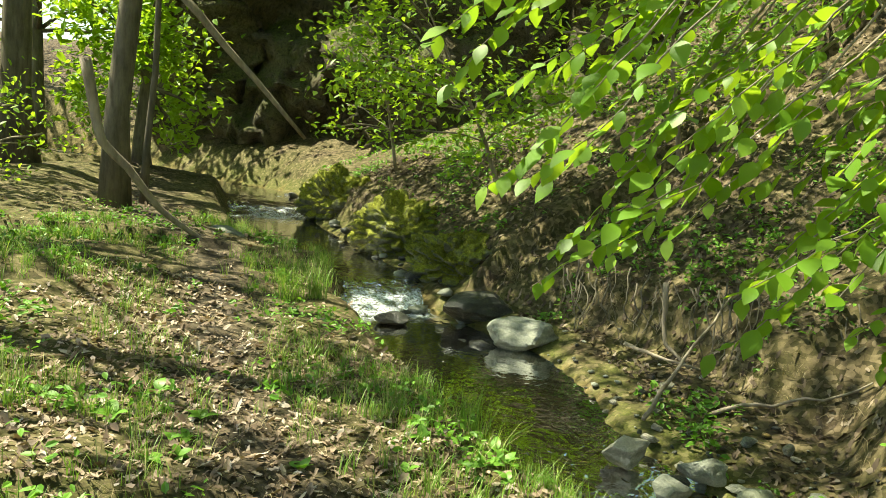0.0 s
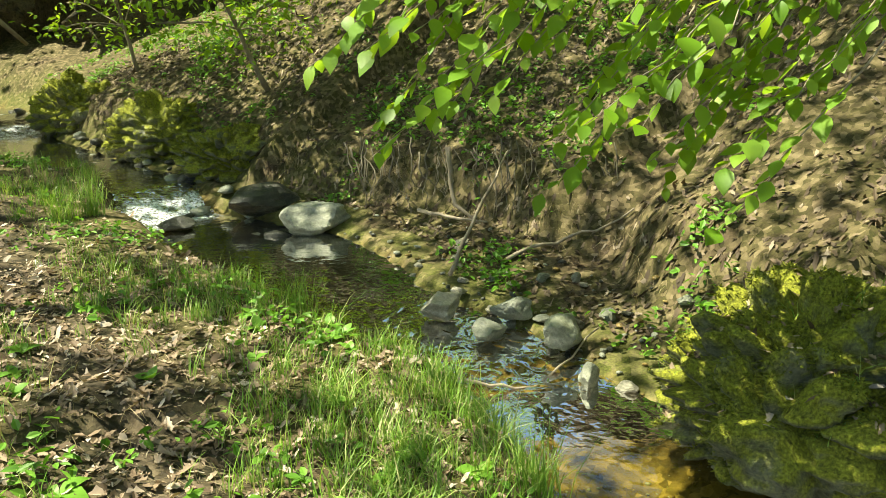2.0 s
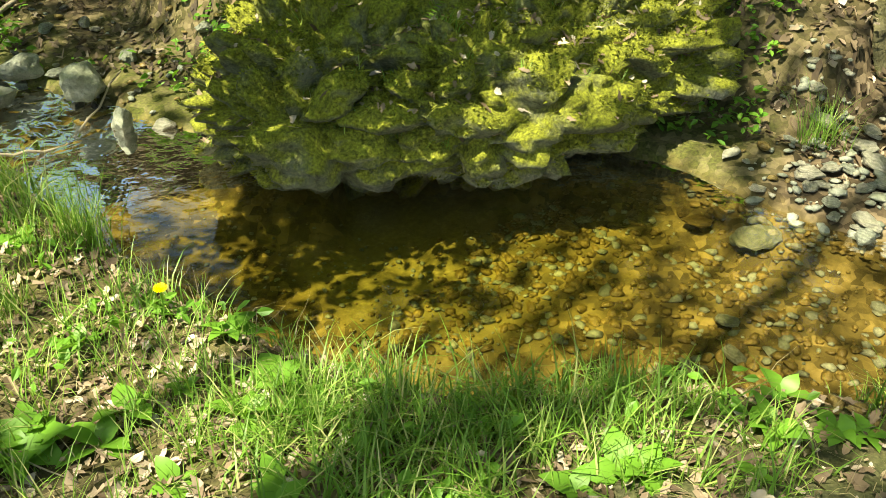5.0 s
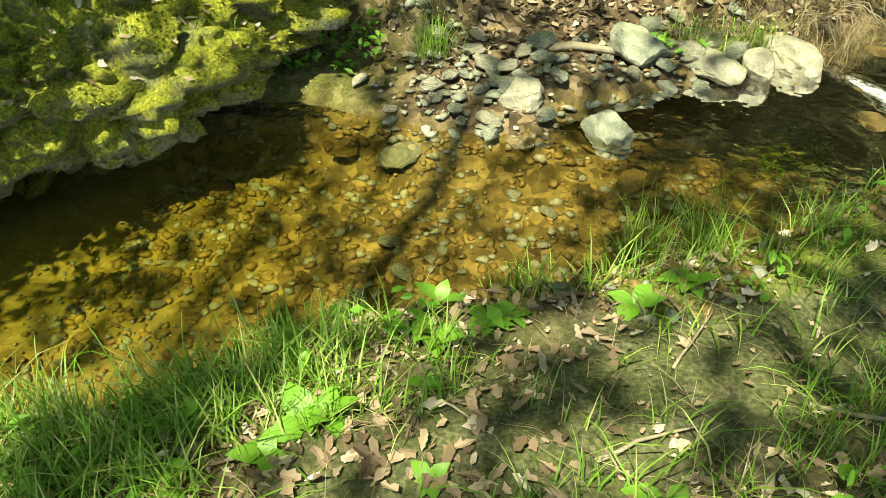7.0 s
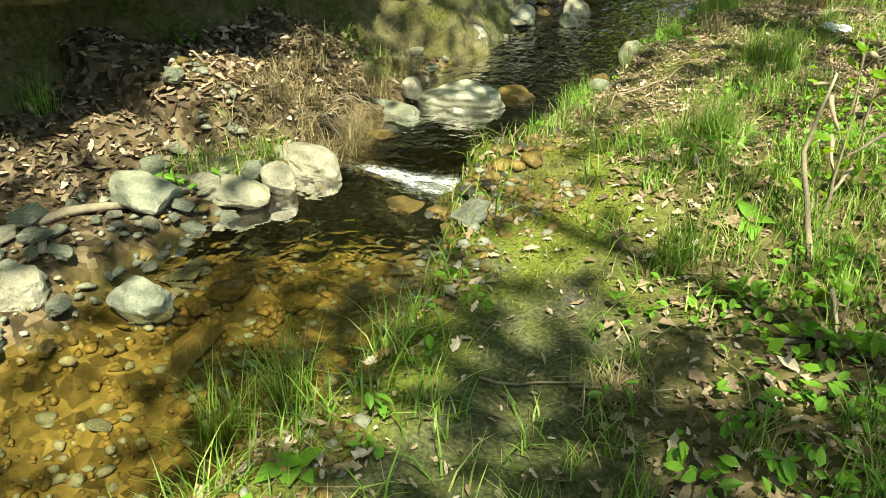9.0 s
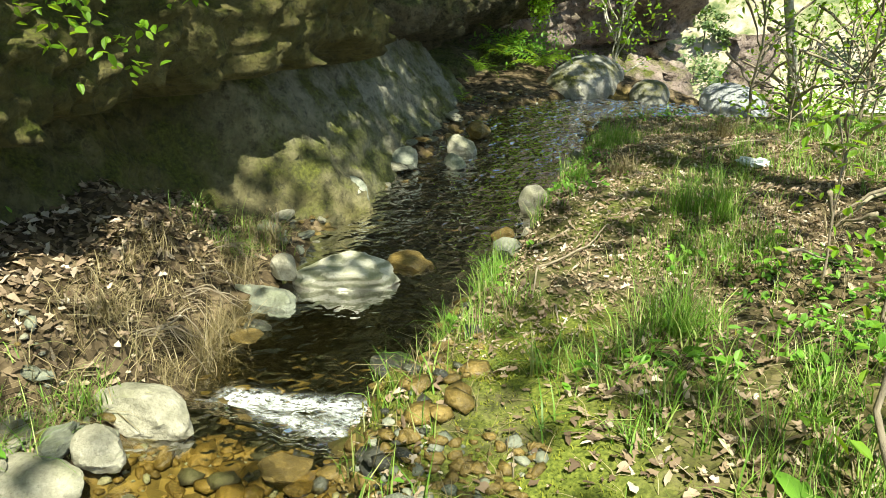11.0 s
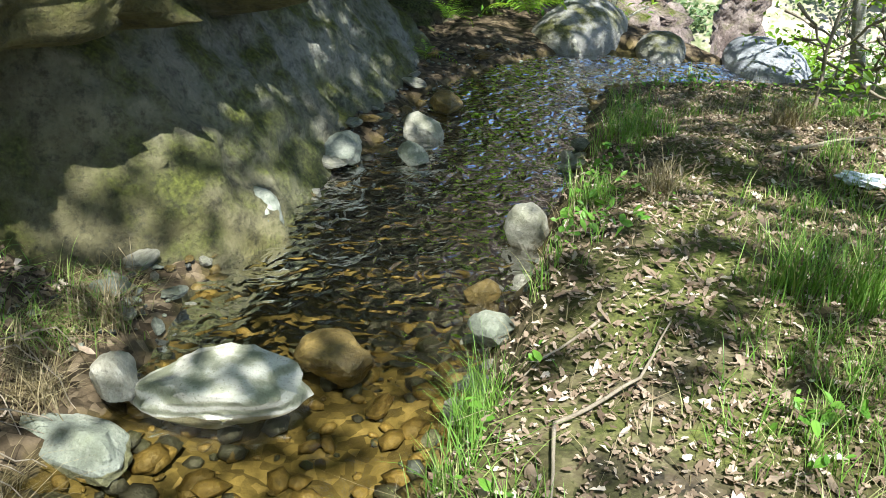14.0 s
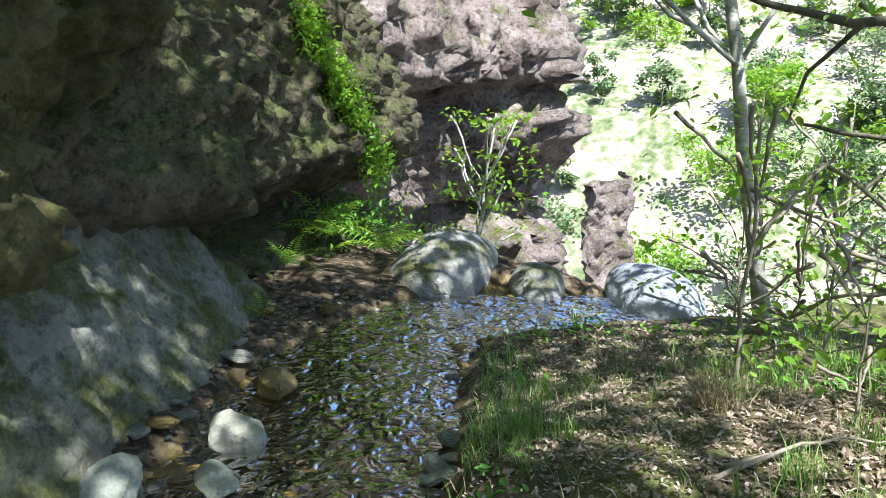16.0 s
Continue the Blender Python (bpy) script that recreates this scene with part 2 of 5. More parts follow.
def mat_rock(name, dark, mid, pale, moss=0.5, moss_colour=(0.09, 0.10, 0.018), scale=1.0, rough=0.85, second=None, hang=0.0, pit_shade=0.75):
    m = Nodes(name)
    n1, n2, n3 = m.noise(1.3 * scale, 7), m.noise(7 * scale, 8, 0.7), m.noise(45 * scale, 5)
    c = m.ramp(m.mix(0.45, n1, n2), (0.32, dark), (0.5, mid), (0.68, pale))
    c = m.mix(m.ramp(n3, (0.45, 0.0), (0.75, 0.45)), c, pale)
    if second:
        c = m.mix(m.attr("brown"), c, m.ramp(m.mix(0.5, n1, n2), (0.33, second[0]), (0.5, second[1]), (0.68, second[2])))
    mask = m.math("MULTIPLY", m.ramp(m.noise(2.1 * scale, 6, 0.65), (0.5 - 0.25 * moss, 0.0), (0.62 - 0.2 * moss, 1.0)), m.ramp(m.math("ADD", m.upward(), hang), (0.0, 0.15), (0.75, 1.0)))
    mossy = m.ramp(n3, (0.3, tuple(0.35 * v for v in moss_colour)), (0.55, moss_colour), (0.8, tuple(min(1, 1.9 * v) for v in moss_colour)))
    if moss > 0:
        c = m.mix(mask, c, mossy)
    pit = m.cells(11 * scale)
    # noise blotches darken the colour, painting the shade of small pits
    c = m.mix(m.ramp(m.noise(16 * scale, 6, 0.75), (0.36, pit_shade), (0.5, 0.0)), c, tuple(0.3 * v for v in dark))
    b = m.bump(n2, 0.9, 0.07 / scale, m.bump(n3, 0.8, 0.02 / scale, m.bump(pit, 0.5, 0.03 / scale)))
    return m.done(c, rough, b, 0.25)


def mat_stone(name, stops, moss=0.0, rough=0.7, band=0.10):
    m = Nodes(name)
    lo = m.local()
    shift = m.math("MULTIPLY", m.chance(), 30.0)
    add = m.t.nodes.new("ShaderNodeVectorMath")
    m.link(lo, add.inputs[0])
    m.link(shift, add.inputs[1])
    co = add.outputs[0]
    n1, n2 = m.noise(8, 7, 0.7, co), m.noise(60, 5, 0.65, co)
    wave = m.node("ShaderNodeTexWave", Scale=5.0, Distortion=6.0, Detail=3.0)
    wave.bands_direction = "Z"
    m.link(co, wave.inputs["Vector"])
    c = m.ramp(m.mix(band, m.mix(0.4, n1, n2), wave.outputs["Fac"]), *stops)
    c = m.mix(m.ramp(m.chance(), (0.0, 0.0), (1.0, 0.3)), c, stops[0][1])
    c = m.mix(m.ramp(m.noise(130, 3, 0.6, co), (0.56, 0.0), (0.68, 0.55)), c, stops[0][1])
    if moss:
        c = m.mix(m.math("MULTIPLY", m.ramp(m.noise(4, 5, 0.6, co), (0.45, 0.0), (0.62, moss)), m.ramp(m.upward(), (0.1, 0.0), (0.7, 1.0))), c, (0.10, 0.12, 0.03))
    return m.done(c, rough, m.bump(n1, 0.7, 0.03, m.bump(n2, 0.7, 0.01)), 0.35)


def mat_leaf(name, *stops, through=0.45, rough=0.45):
    m = Nodes(name)
    c = m.ramp(m.island(), *stops)
    c = m.mix(m.ramp(m.noise(30, 3), (0.35, 0.0), (0.7, 0.35)), c, stops[0][1])
    m.done(c, rough, None, 0.35)
    if through:
        glow = m.t.nodes.new("ShaderNodeBsdfTranslucent")
        bright = m.mix(1.0, c, (1.0, 1.0, 0.55), "MULTIPLY")
        m.link(m.mix(0.6, bright, (0.45, 0.62, 0.04)) if through > 0.4 else bright, glow.inputs[0])
        mix = m.node("ShaderNodeMixShader", Fac=through)
        m.link(m.bsdf.outputs[0], mix.inputs[1])
        m.link(glow.outputs[0], mix.inputs[2])
        m.link(mix.outputs[0], m.out.inputs[0])
    return m.mat


def mat_bark(name, dark, pale, scale=1.0, rings=False):
    m = Nodes(name)
    mp = m.node("ShaderNodeMapping", Scale=(14 * scale, 14 * scale, 2.5 * scale) if not rings else (5, 5, 30))
    m.link(m.co, mp.inputs[0])
    n = m.noise(1.0, 7, 0.7, mp.outputs[0])
    n2 = m.noise(5, 4)
    c = m.ramp(m.mix(0.3, n, n2), (0.32, dark), (0.62, pale))
    return m.done(c, 0.85, m.bump(n, 0.8, 0.02), 0.2)


def mat_water():
    m = Nodes("water")
    m.t.nodes.remove(m.bsdf)
    mp = m.node("ShaderNodeMapping", Scale=(1, 1, 1), Rotation=(0, 0, 0.6))
    m.link(m.co, mp.inputs[0])
    calm = m.noise(7, 3, 0.5, mp.outputs[0])
    quick = m.node("ShaderNodeTexNoise", Scale=11.0, Detail=1.5, Roughness=0.45, Distortion=0.6)
    m.link(mp.outputs[0], quick.inputs["Vector"])
    b1 = m.bump(calm, 0.12, 0.03)
    bn = m.node("ShaderNodeBump", Distance=0.05)
    m.link(m.math("MULTIPLY", m.math("POWER", m.attr("ripple"), 1.8), 1.3), bn.inputs["Strength"])
    m.link(quick.outputs["Fac"], bn.inputs["Height"])
    m.link(b1, bn.inputs["Normal"])
    clear = m.t.nodes.new("ShaderNodeBsdfTransparent")
    m.link(m.mix(m.attr("deep"), (0.93, 0.88, 0.70), (0.79, 0.77, 0.43)), clear.inputs[0])
    gloss = m.node("ShaderNodeBsdfGlossy", Roughness=0.03)
    m.link(bn.outputs[0], gloss.inputs["Normal"])
    fres = m.t.nodes.new("ShaderNodeFresnel")
    m.link(m.math("ADD", m.math("MULTIPLY", m.attr("ripple"), 0.13), 1.13), fres.inputs["IOR"])
    m.link(bn.outputs[0], fres.inputs["Normal"])
    mix = m.t.nodes.new("ShaderNodeMixShader")
    m.link(fres.outputs[0], mix.inputs[0])
    m.link(clear.outputs[0], mix.inputs[1])
    m.link(gloss.outputs[0], mix.inputs[2])
    foam = m.node("ShaderNodeBsdfDiffuse", Color=(0.8, 0.85, 0.88, 1))
    fmask = m.math("MULTIPLY", m.attr("foam"), m.ramp(m.noise(30, 5, 0.75), (0.40, 0.0), (0.62, 1.0)))
    mix2 = m.t.nodes.new("ShaderNodeMixShader")
    m.link(fmask, mix2.inputs[0])
    m.link(mix.outputs[0], mix2.inputs[1])
    m.link(foam.outputs[0], mix2.inputs[2])
    m.link(mix2.outputs[0], m.out.inputs[0])
    return m.mat


GROUND = mat_ground()
WATER = mat_water()
ROCK_PALE = mat_rock("grey conglomerate", (0.07, 0.07, 0.055), (0.19, 0.19, 0.155), (0.34, 0.33, 0.28), 0.3, second=((0.035, 0.03, 0.012), (0.12, 0.105, 0.042), (0.25, 0.215, 0.10)), pit_shade=0.6)
BOULDER_GREY = mat_rock("smooth grey boulder", (0.15, 0.15, 0.14), (0.26, 0.255, 0.235), (0.40, 0.385, 0.35), 0.25, (0.12, 0.12, 0.04), 1.4, pit_shade=0.15)
BOULDER_BLUE = mat_rock("smooth bluish boulder", (0.20, 0.215, 0.235), (0.30, 0.315, 0.335), (0.42, 0.43, 0.44), 0.0, scale=1.2, pit_shade=0.1)
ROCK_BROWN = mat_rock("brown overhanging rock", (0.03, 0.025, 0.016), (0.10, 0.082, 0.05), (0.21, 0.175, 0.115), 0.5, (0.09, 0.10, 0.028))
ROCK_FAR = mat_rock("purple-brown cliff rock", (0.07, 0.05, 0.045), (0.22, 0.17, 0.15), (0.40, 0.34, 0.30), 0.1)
ROCK_MOSS = mat_rock("mossy stream rock", (0.04, 0.042, 0.032), (0.12, 0.125, 0.095), (0.27, 0.275, 0.225), 0.75, (0.24, 0.255, 0.03), 1.6, hang=0.5, pit_shade=0.5)
STONE_GREY = mat_stone("grey-green stone", ((0.3, (0.08, 0.09, 0.068)), (0.5, (0.215, 0.23, 0.185)), (0.68, (0.40, 0.40, 0.335))), 0.3)
STONE_PALE = mat_stone("pale limestone", ((0.3, (0.13, 0.125, 0.09)), (0.5, (0.31, 0.295, 0.235)), (0.68, (0.54, 0.515, 0.44))), 0.35)
STONE_BANDED = mat_stone("banded white stone", ((0.22, (0.13, 0.14, 0.085)), (0.42, (0.34, 0.34, 0.25)), (0.6, (0.62, 0.60, 0.52))), 0.25, band=0.35)
STONE_AMBER = mat_stone("amber wet stone", ((0.3, (0.045, 0.032, 0.011)), (0.5, (0.15, 0.108, 0.034)), (0.7, (0.34, 0.24, 0.08))), 0.0, 0.35)
STONE_DARK = mat_stone("dark wet stone", ((0.3, (0.02, 0.02, 0.018)), (0.5, (0.05, 0.052, 0.045)), (0.7, (0.12, 0.12, 0.10))), 0.2, 0.3)
GRASS = mat_leaf("grass", (0.0, (0.10, 0.21, 0.03)), (0.55, (0.19, 0.34, 0.055)), (0.82, (0.32, 0.43, 0.11)), (1.0, (0.52, 0.48, 0.25)), through=0.38)
STRAW = mat_leaf("dry grass", (0.0, (0.12, 0.095, 0.045)), (0.7, (0.28, 0.23, 0.13)), (1.0, (0.46, 0.39, 0.25)), through=0.25)
LITTER = mat_leaf("leaf litter", (0.0, (0.085, 0.057, 0.035)), (0.4, (0.21, 0.15, 0.10)), (0.8, (0.39, 0.30, 0.22)), (1.0, (0.58, 0.51, 0.43)), through=0.15, rough=0.7)
# the same litter in darker colours, with the far bank's shade painted in
LITTER_SHADE = mat_leaf("leaf litter darkened for shade", (0.0, (0.035, 0.024, 0.014)), (0.5, (0.085, 0.06, 0.036)), (0.85, (0.17, 0.125, 0.08)), (1.0, (0.33, 0.27, 0.20)), through=0.1, rough=0.75)
LEAF = mat_leaf("fresh green leaf", (0.0, (0.10, 0.22, 0.015)), (0.6, (0.17, 0.33, 0.03)), (1.0, (0.27, 0.42, 0.06)), through=0.5)
LEAF_DARK = mat_leaf("canopy leaf", (0.0, (0.05, 0.11, 0.012)), (0.6, (0.09, 0.18, 0.02)), (1.0, (0.17, 0.27, 0.04)), through=0.45)
LEAF_GREY = mat_leaf("grey-green shrub leaf", (0.0, (0.09, 0.15, 0.06)), (1.0, (0.22, 0.30, 0.14)), through=0.3)
MOSS = mat_leaf("moss shoots", (0.0, (0.075, 0.095, 0.012)), (0.5, (0.175, 0.195, 0.024)), (1.0, (0.32, 0.33, 0.045)), through=0.2, rough=0.8)
HERB = mat_leaf("broad herb leaf", (0.0, (0.09, 0.22, 0.025)), (1.0, (0.18, 0.36, 0.045)), through=0.35)
BARK = mat_bark("grey-brown bark", (0.05, 0.045, 0.032), (0.17, 0.15, 0.11))
BIRCH = mat_bark("pale birch bark", (0.16, 0.15, 0.12), (0.52, 0.50, 0.42), 1.0, True)
TWIG = mat_bark("weathered twig", (0.13, 0.105, 0.075), (0.34, 0.29, 0.22))
YELLOW = Nodes("yellow petals").done((0.75, 0.55, 0.01), 0.6)
PLASTIC = Nodes("cloudy plastic").done((0.62, 0.66, 0.70), 0.25, None, 0.5)


# ---- mesh helpers ----
def mesh_of(name, verts, faces, material, smooth=True):
    me = bpy.data.meshes.new(name)
    me.from_pydata(verts if isinstance(verts, list) else verts.tolist(), [], faces if isinstance(faces, list) else faces.tolist())
    me.materials.append(material)
    if smooth:
        me.polygons.foreach_set("use_smooth", np.ones(len(me.polygons), bool))
    me.update()
    return me


def mask(me, name, values):
    a = me.attributes.new(name, "FLOAT", "POINT")
    a.data.foreach_set("value", np.asarray(values, np.float32))


def part(name, me, parent, label="", m=None):
    ob = new(name, me)
    ob.parent = parent
    if m is not None:
        ob.matrix_basis = m
    if label:
        ob["label"] = label
    return ob


def grid_faces(nu, nv):
    i = np.arange(nu - 1)[:, None] * nv + np.arange(nv - 1)[None, :]
    return np.stack([i, i + nv, i + nv + 1, i + 1], -1).reshape(-1, 4)


def tube(points, radii, sides=7, cap=True):
    """Vertices and faces of a round limb along points, tapering by radii."""
    pts = [Vector(p) for p in points]
    verts, faces = [], []
    for i, p in enumerate(pts):
        ahead = (pts[min(i + 1, len(pts) - 1)] - pts[max(i - 1, 0)]).normalized()
        a = ahead.orthogonal().normalized() if i == 0 else (a - ahead * a.dot(ahead)).normalized()
        b = ahead.cross(a)
        for k in range(sides):
            w = 2 * math.pi * k / sides
            verts.append(tuple(p + radii[i] * (math.cos(w) * a + math.sin(w) * b)))
    for i in range(len(pts) - 1):
        for k in range(sides):
            k2 = (k + 1) % sides
            faces.append((i * sides + k, i * sides + k2, (i + 1) * sides + k2, (i + 1) * sides + k))
    if cap:
        faces.append(tuple(range(sides))[::-1])
        faces.append(tuple((len(pts) - 1) * sides + k for k in range(sides)))
    return verts, faces


def bent(a, b, rng, n=8, wander=0.05, sag=0.0):
    """A crooked line from a to b."""
    a, b = Vector(a), Vector(b)
    far = (b - a).length
    out, off = [], Vector((0, 0, 0))
    for i in range(n + 1):
        t = i / n
        if 0 < i < n:
            off = off * 0.6 + Vector([rng.uniform(-1, 1) for _ in range(3)]) * wander * far * 0.5
        out.append(a.lerp(b, t) + off * math.sin(math.pi * t) + Vector((0, 0, -sag * far * 4 * t * (1 - t))))
    return out


def limb(name, a, b, r0, r1, rng, material, parent=None, n=8, wander=0.05, sag=0.0, sides=7):
    pts = bent(a, b, rng, n, wander, sag)
    v, f = tube(pts, [r0 + (r1 - r0) * i / n for i in range(n + 1)], sides)
    me = mesh_of(name, v, f, material)
    return (part(name, me, parent) if parent is not None else new(name, me)), pts


# ---- ground ----
TRAIL_U, TRAIL = [0, 8, 11, 13, 15, 17, 19, 21, 22, 24, 26, 30, 38], [1.3, 1.15, 1.3, 1.5, 1.4, 1.1, 0.85, 0.68, 0.5, 0.42, 0.60, 0.75, 0.9]


def axis(lo, hi, step, out):
    core = np.arange(lo, hi + step / 2, step)
    grow = [step]
    while sum(grow) < out:
        grow.append(min(grow[-1] * 1.12, 25))
    g = np.cumsum(grow)
    return np.concatenate([lo - g[::-1], core, hi + g])


gx, gy = axis(-5.5, 11.0, 0.075, 420), axis(-8.0, 13.0, 0.075, 420)
GX, GY = [a.ravel() for a in np.meshgrid(gx, gy, indexing="ij")]
gz = height(GX, GY)
gme = mesh_of("ground", np.stack([GX, GY, gz], 1), grid_faces(len(gx), len(gy)), GROUND)
gu, gd, gs, gw = stream_at(GX, GY)
gq = (GX - 9.0) * 0.55 - (GY + 6.9) * 0.83
gp = np.stack([GX, GY, 0 * GX], 1)
trail = np.exp(-((gd - np.interp(gu, TRAIL_U, TRAIL)) / 0.36) ** 2) * (gs > 0)
mask(gme, "bed", sstep(0.0, -0.015, gz - gw) * (gd < 0.1))
mask(gme, "sand", sstep(-0.15, -0.45, gd) * sstep(13.3, 15, gu) * sstep(18.5, 16.5, gu) * sstep(-0.5, 0.2, fbm(gp, 1.6, 3, 21)))
mask(gme, "path", np.clip(trail * sstep(17, 18.5, gu) * sstep(23.0, 21.6, gu) + 0.35 * trail, 0, 1) * 0.9)
mask(gme, "moss", np.clip((gs > 0) * (0.25 * (1 - trail) * (1 - 0.7 * sstep(23.5, 25.5, gu)) + 0.35 * trail * sstep(17.5, 18.5, gu) + 1.4 * trail * sstep(21.2, 22.4, gu) * (1 - 0.75 * sstep(24.5, 26.5, gu)) + 1.2 * sstep(20.0, 20.8, gu) * sstep(22.5, 22, gu) * sstep(0.5, 0.3, gd)) + (gs < 0) * sstep(19, 18, gu) * (0.15 + 0.35 * np.exp(-(gd / 0.5) ** 2)), 0, 1) * sstep(6, 3, gd))
mask(gme, "dry", sstep(6, 16, gq))
tagged(new("ground", gme), "brown forest floor of leaf litter and soil with a stream bed", "ground", kind="structure")

# ---- water ----
wv = np.linspace(-1.35, 1.35, 45)
fine = np.linspace(0, len(SEC) - 1, (len(SEC) - 1) * 30 + 1)
wr = smooth_rows(SEC, fine)
wr[:, 4] = np.interp(fine, _u, SEC[:, 4])
wm, wa = (wr[:, :2] + wr[:, 2:4]) / 2, (wr[:, 2:4] - wr[:, :2]) / 2
WX = (wm[:, None, 0] + wa[:, None, 0] * wv[None]).ravel()
WY = (wm[:, None, 1] + wa[:, None, 1] * wv[None]).ravel()
fall = np.abs(np.gradient(wr[:, 4], fine))
quick = np.clip(0.16 + 5 * np.convolve(fall, np.ones(23) / 23, "same") + 0.03 * sstep(23.5, 25, fine) + 0.34 * sstep(27, 29, fine) + 0.35 * sstep(29.5, 32, fine), 0, 1)
quick = quick * (1 - 0.7 * sstep(13.5, 14.5, fine) * sstep(20.5, 19, fine))
foam = np.clip(sstep(0.10, 0.17, np.roll(np.convolve(fall, np.ones(13) / 13, "same"), 7)), 0, 1)
Q = np.repeat(quick, len(wv))
flow = np.stack([np.repeat(fine * 0.72, len(wv)), 0.45 * np.tile(wv, len(fine)), 0 * WX], 1)
WZ = np.repeat(wr[:, 4], len(wv)) + 0.016 * Q ** 1.6 * fbm(flow, 4.5, 2, 31) + 0.008 * Q ** 1.6 * fbm(np.stack([WX, WY, 0 * WX], 1), 8, 2, 32)
wme = mesh_of("stream_water", np.stack([WX, WY, WZ], 1), grid_faces(len(fine), len(wv)), WATER)
mask(wme, "ripple", Q)
mask(wme, "foam", np.repeat(foam, len(wv)) * sstep(0.0, 0.25, 1 - np.abs(np.tile(wv, len(fine)))) * sstep(-0.6, 0.1, fbm(np.stack([WX, WY, 0 * WX], 1), 3, 2, 33)))
mask(wme, "deep", np.repeat(sstep(13, 15.5, fine) * sstep(20, 17.5, fine), len(wv)) * sstep(1.0, 0.5, np.abs(np.tile(wv, len(fine)))))
tagged(new("water", wme), "clear shallow amber stream water with ripples and small cascades", "water", kind="structure")


# ---- rock walls ----
def rock_wall(name, line, z0, z1, shape, material, label, step=0.07, rough=0.10, seed=0, tint=None):
    """A rock face over the plan line; shape(s, z) gives how far it stands out to the right of the line's way."""
    line = np.array(line, float)
    seg = np.linalg.norm(np.diff(line, axis=0), axis=1)
    run = np.concatenate([[0], np.cumsum(seg)])
    s = np.arange(0, run[-1], step)
    x, y = np.interp(s, run, line[:, 0]), np.interp(s, run, line[:, 1])
    k = max(3, int(0.5 / step)) | 1
    tx, ty = np.gradient(x), np.gradient(y)
    pad = k // 2
    tx, ty = [np.convolve(np.pad(a, pad, mode="edge"), np.ones(k) / k, "valid") for a in (tx, ty)]
    ln = np.hypot(tx, ty)
    nx, ny = ty / ln, -tx / ln
    z = np.arange(z0, z1, step)
    S, Z = [a.ravel() for a in np.meshgrid(s, z, indexing="ij")]
    X, Y, NX, NY = [np.repeat(a, len(z)) for a in (x, y, nx, ny)]
    off = shape(S, Z)
    rough = rough(S, Z) if callable(rough) else rough + 0 * S
    p = np.stack([X, Y, Z], 1)
    bumpy = 1.6 * fbm(p, 1.1, 2, seed) + np.abs(fbm(p, 2.6, 4, seed + 3, 0.6)) * 1.3 + 0.35 * fbm(p * np.array([1, 1, 3.0]), 5, 3, seed + 6)
    pits = np.clip(np.abs(fbm(p, 7.5, 3, seed + 12)) - 0.25, 0, 1)
    off = off + rough * bumpy + np.minimum(rough, 0.14) * (0.9 * pits + 0.4 * fbm(p, 14, 3, seed + 14))
    p = p + np.stack([NX * off, NY * off, 0.4 * rough * fbm(p, 2.2, 3, seed + 9)], 1)
    me = mesh_of(name, p, grid_faces(len(s), len(z)), material, True)
    if tint is not None:
        mask(me, "brown", tint(S, Z, p))
    return tagged(new(name, me), label, "rock", kind="structure")


WALL_A, WALL_TOP = [2.8, 5.7, 5.9, 6.5, 7.0, 7.6, 8.0, 8.35, 8.7, 9.45, 9.9, 10.36, 10.52, 10.8], [0.34, 0.27, 0.21, 0.20, 0.28, 0.27, 0.13, 0.16, 0.46, 0.39, 0.22, 0.02, -0.20, -0.60]


def wall_top(s):
    return np.interp(s + 2.8, WALL_A, WALL_TOP) + 0.03 * np.sin(7.1 * s) + 0.02 * np.sin(17 * s)


def wall_shape(s, z):
    """A smooth face leaning back, under an overhang that fades out downstream."""
    top, a = wall_top(s), s + 2.8
    lean = 0.70
    back = -0.65 * sstep(7.0, 6.0, a)
    under = back - lean * np.clip(z + 0.75, -0.3, 2)
    edge = back - lean * (top + 0.75)
    jut = np.interp(a, [2.8, 5.5, 6.5, 7.6, 8.2, 8.6, 9.2, 10.8], [0.75, 0.7, 0.62, 0.50, 0.42, 0.12, -0.15, -0.4])
    over = edge - 0.08 + jut * sstep(0.0, 0.12, z - top) + 0.16 * (z - top) - 1.3 * np.clip(z - 1.35, 0, 2) - 0.12 * sstep(0.5, 0.56, z - top) * sstep(0.9, 0.7, z - top)
    loft = edge - 0.06 + 0.75 * np.clip(z - top, 0, 1.1) - 1.0 * np.clip(z - 1.7, 0, 2)
    over = over + (loft - over) * sstep(8.3, 8.8, a) * sstep(10.0, 9.4, a)
    return np.where(z < top, under, over)


def wall_rough(s, z):
    return 0.045 + 0.07 * sstep(-0.05, 0.08, z - wall_top(s))


def wall_tint(s, z, p):
    return np.clip(sstep(-0.05, 0.05, z - wall_top(s)) + 0.85 * sstep(5.0, 3.4, s + 0.9 * z) + 0.4 * sstep(0.1, 0.6, fbm(p, 1.3, 3, 44)), 0, 1)


rock_wall("rock_wall", [(3.76, 0.46), (6.35, -1.40), (7.97, -2.56), (9.59, -3.72), (10.30, -4.23)], -1.0, 2.5, wall_shape, ROCK_PALE, "grey conglomerate rock wall with a brown overhang above the stream", 0.032, wall_rough, 41, wall_tint)


def recess_shape(s, z):
    ledge = -0.35 * sstep(-0.75, -0.35, z)
    return np.where(z < -0.38, ledge, -0.75 + 0.95 * sstep(-0.38, 0.25, z) - 0.35 * np.clip(z - 0.25, 0, 4))


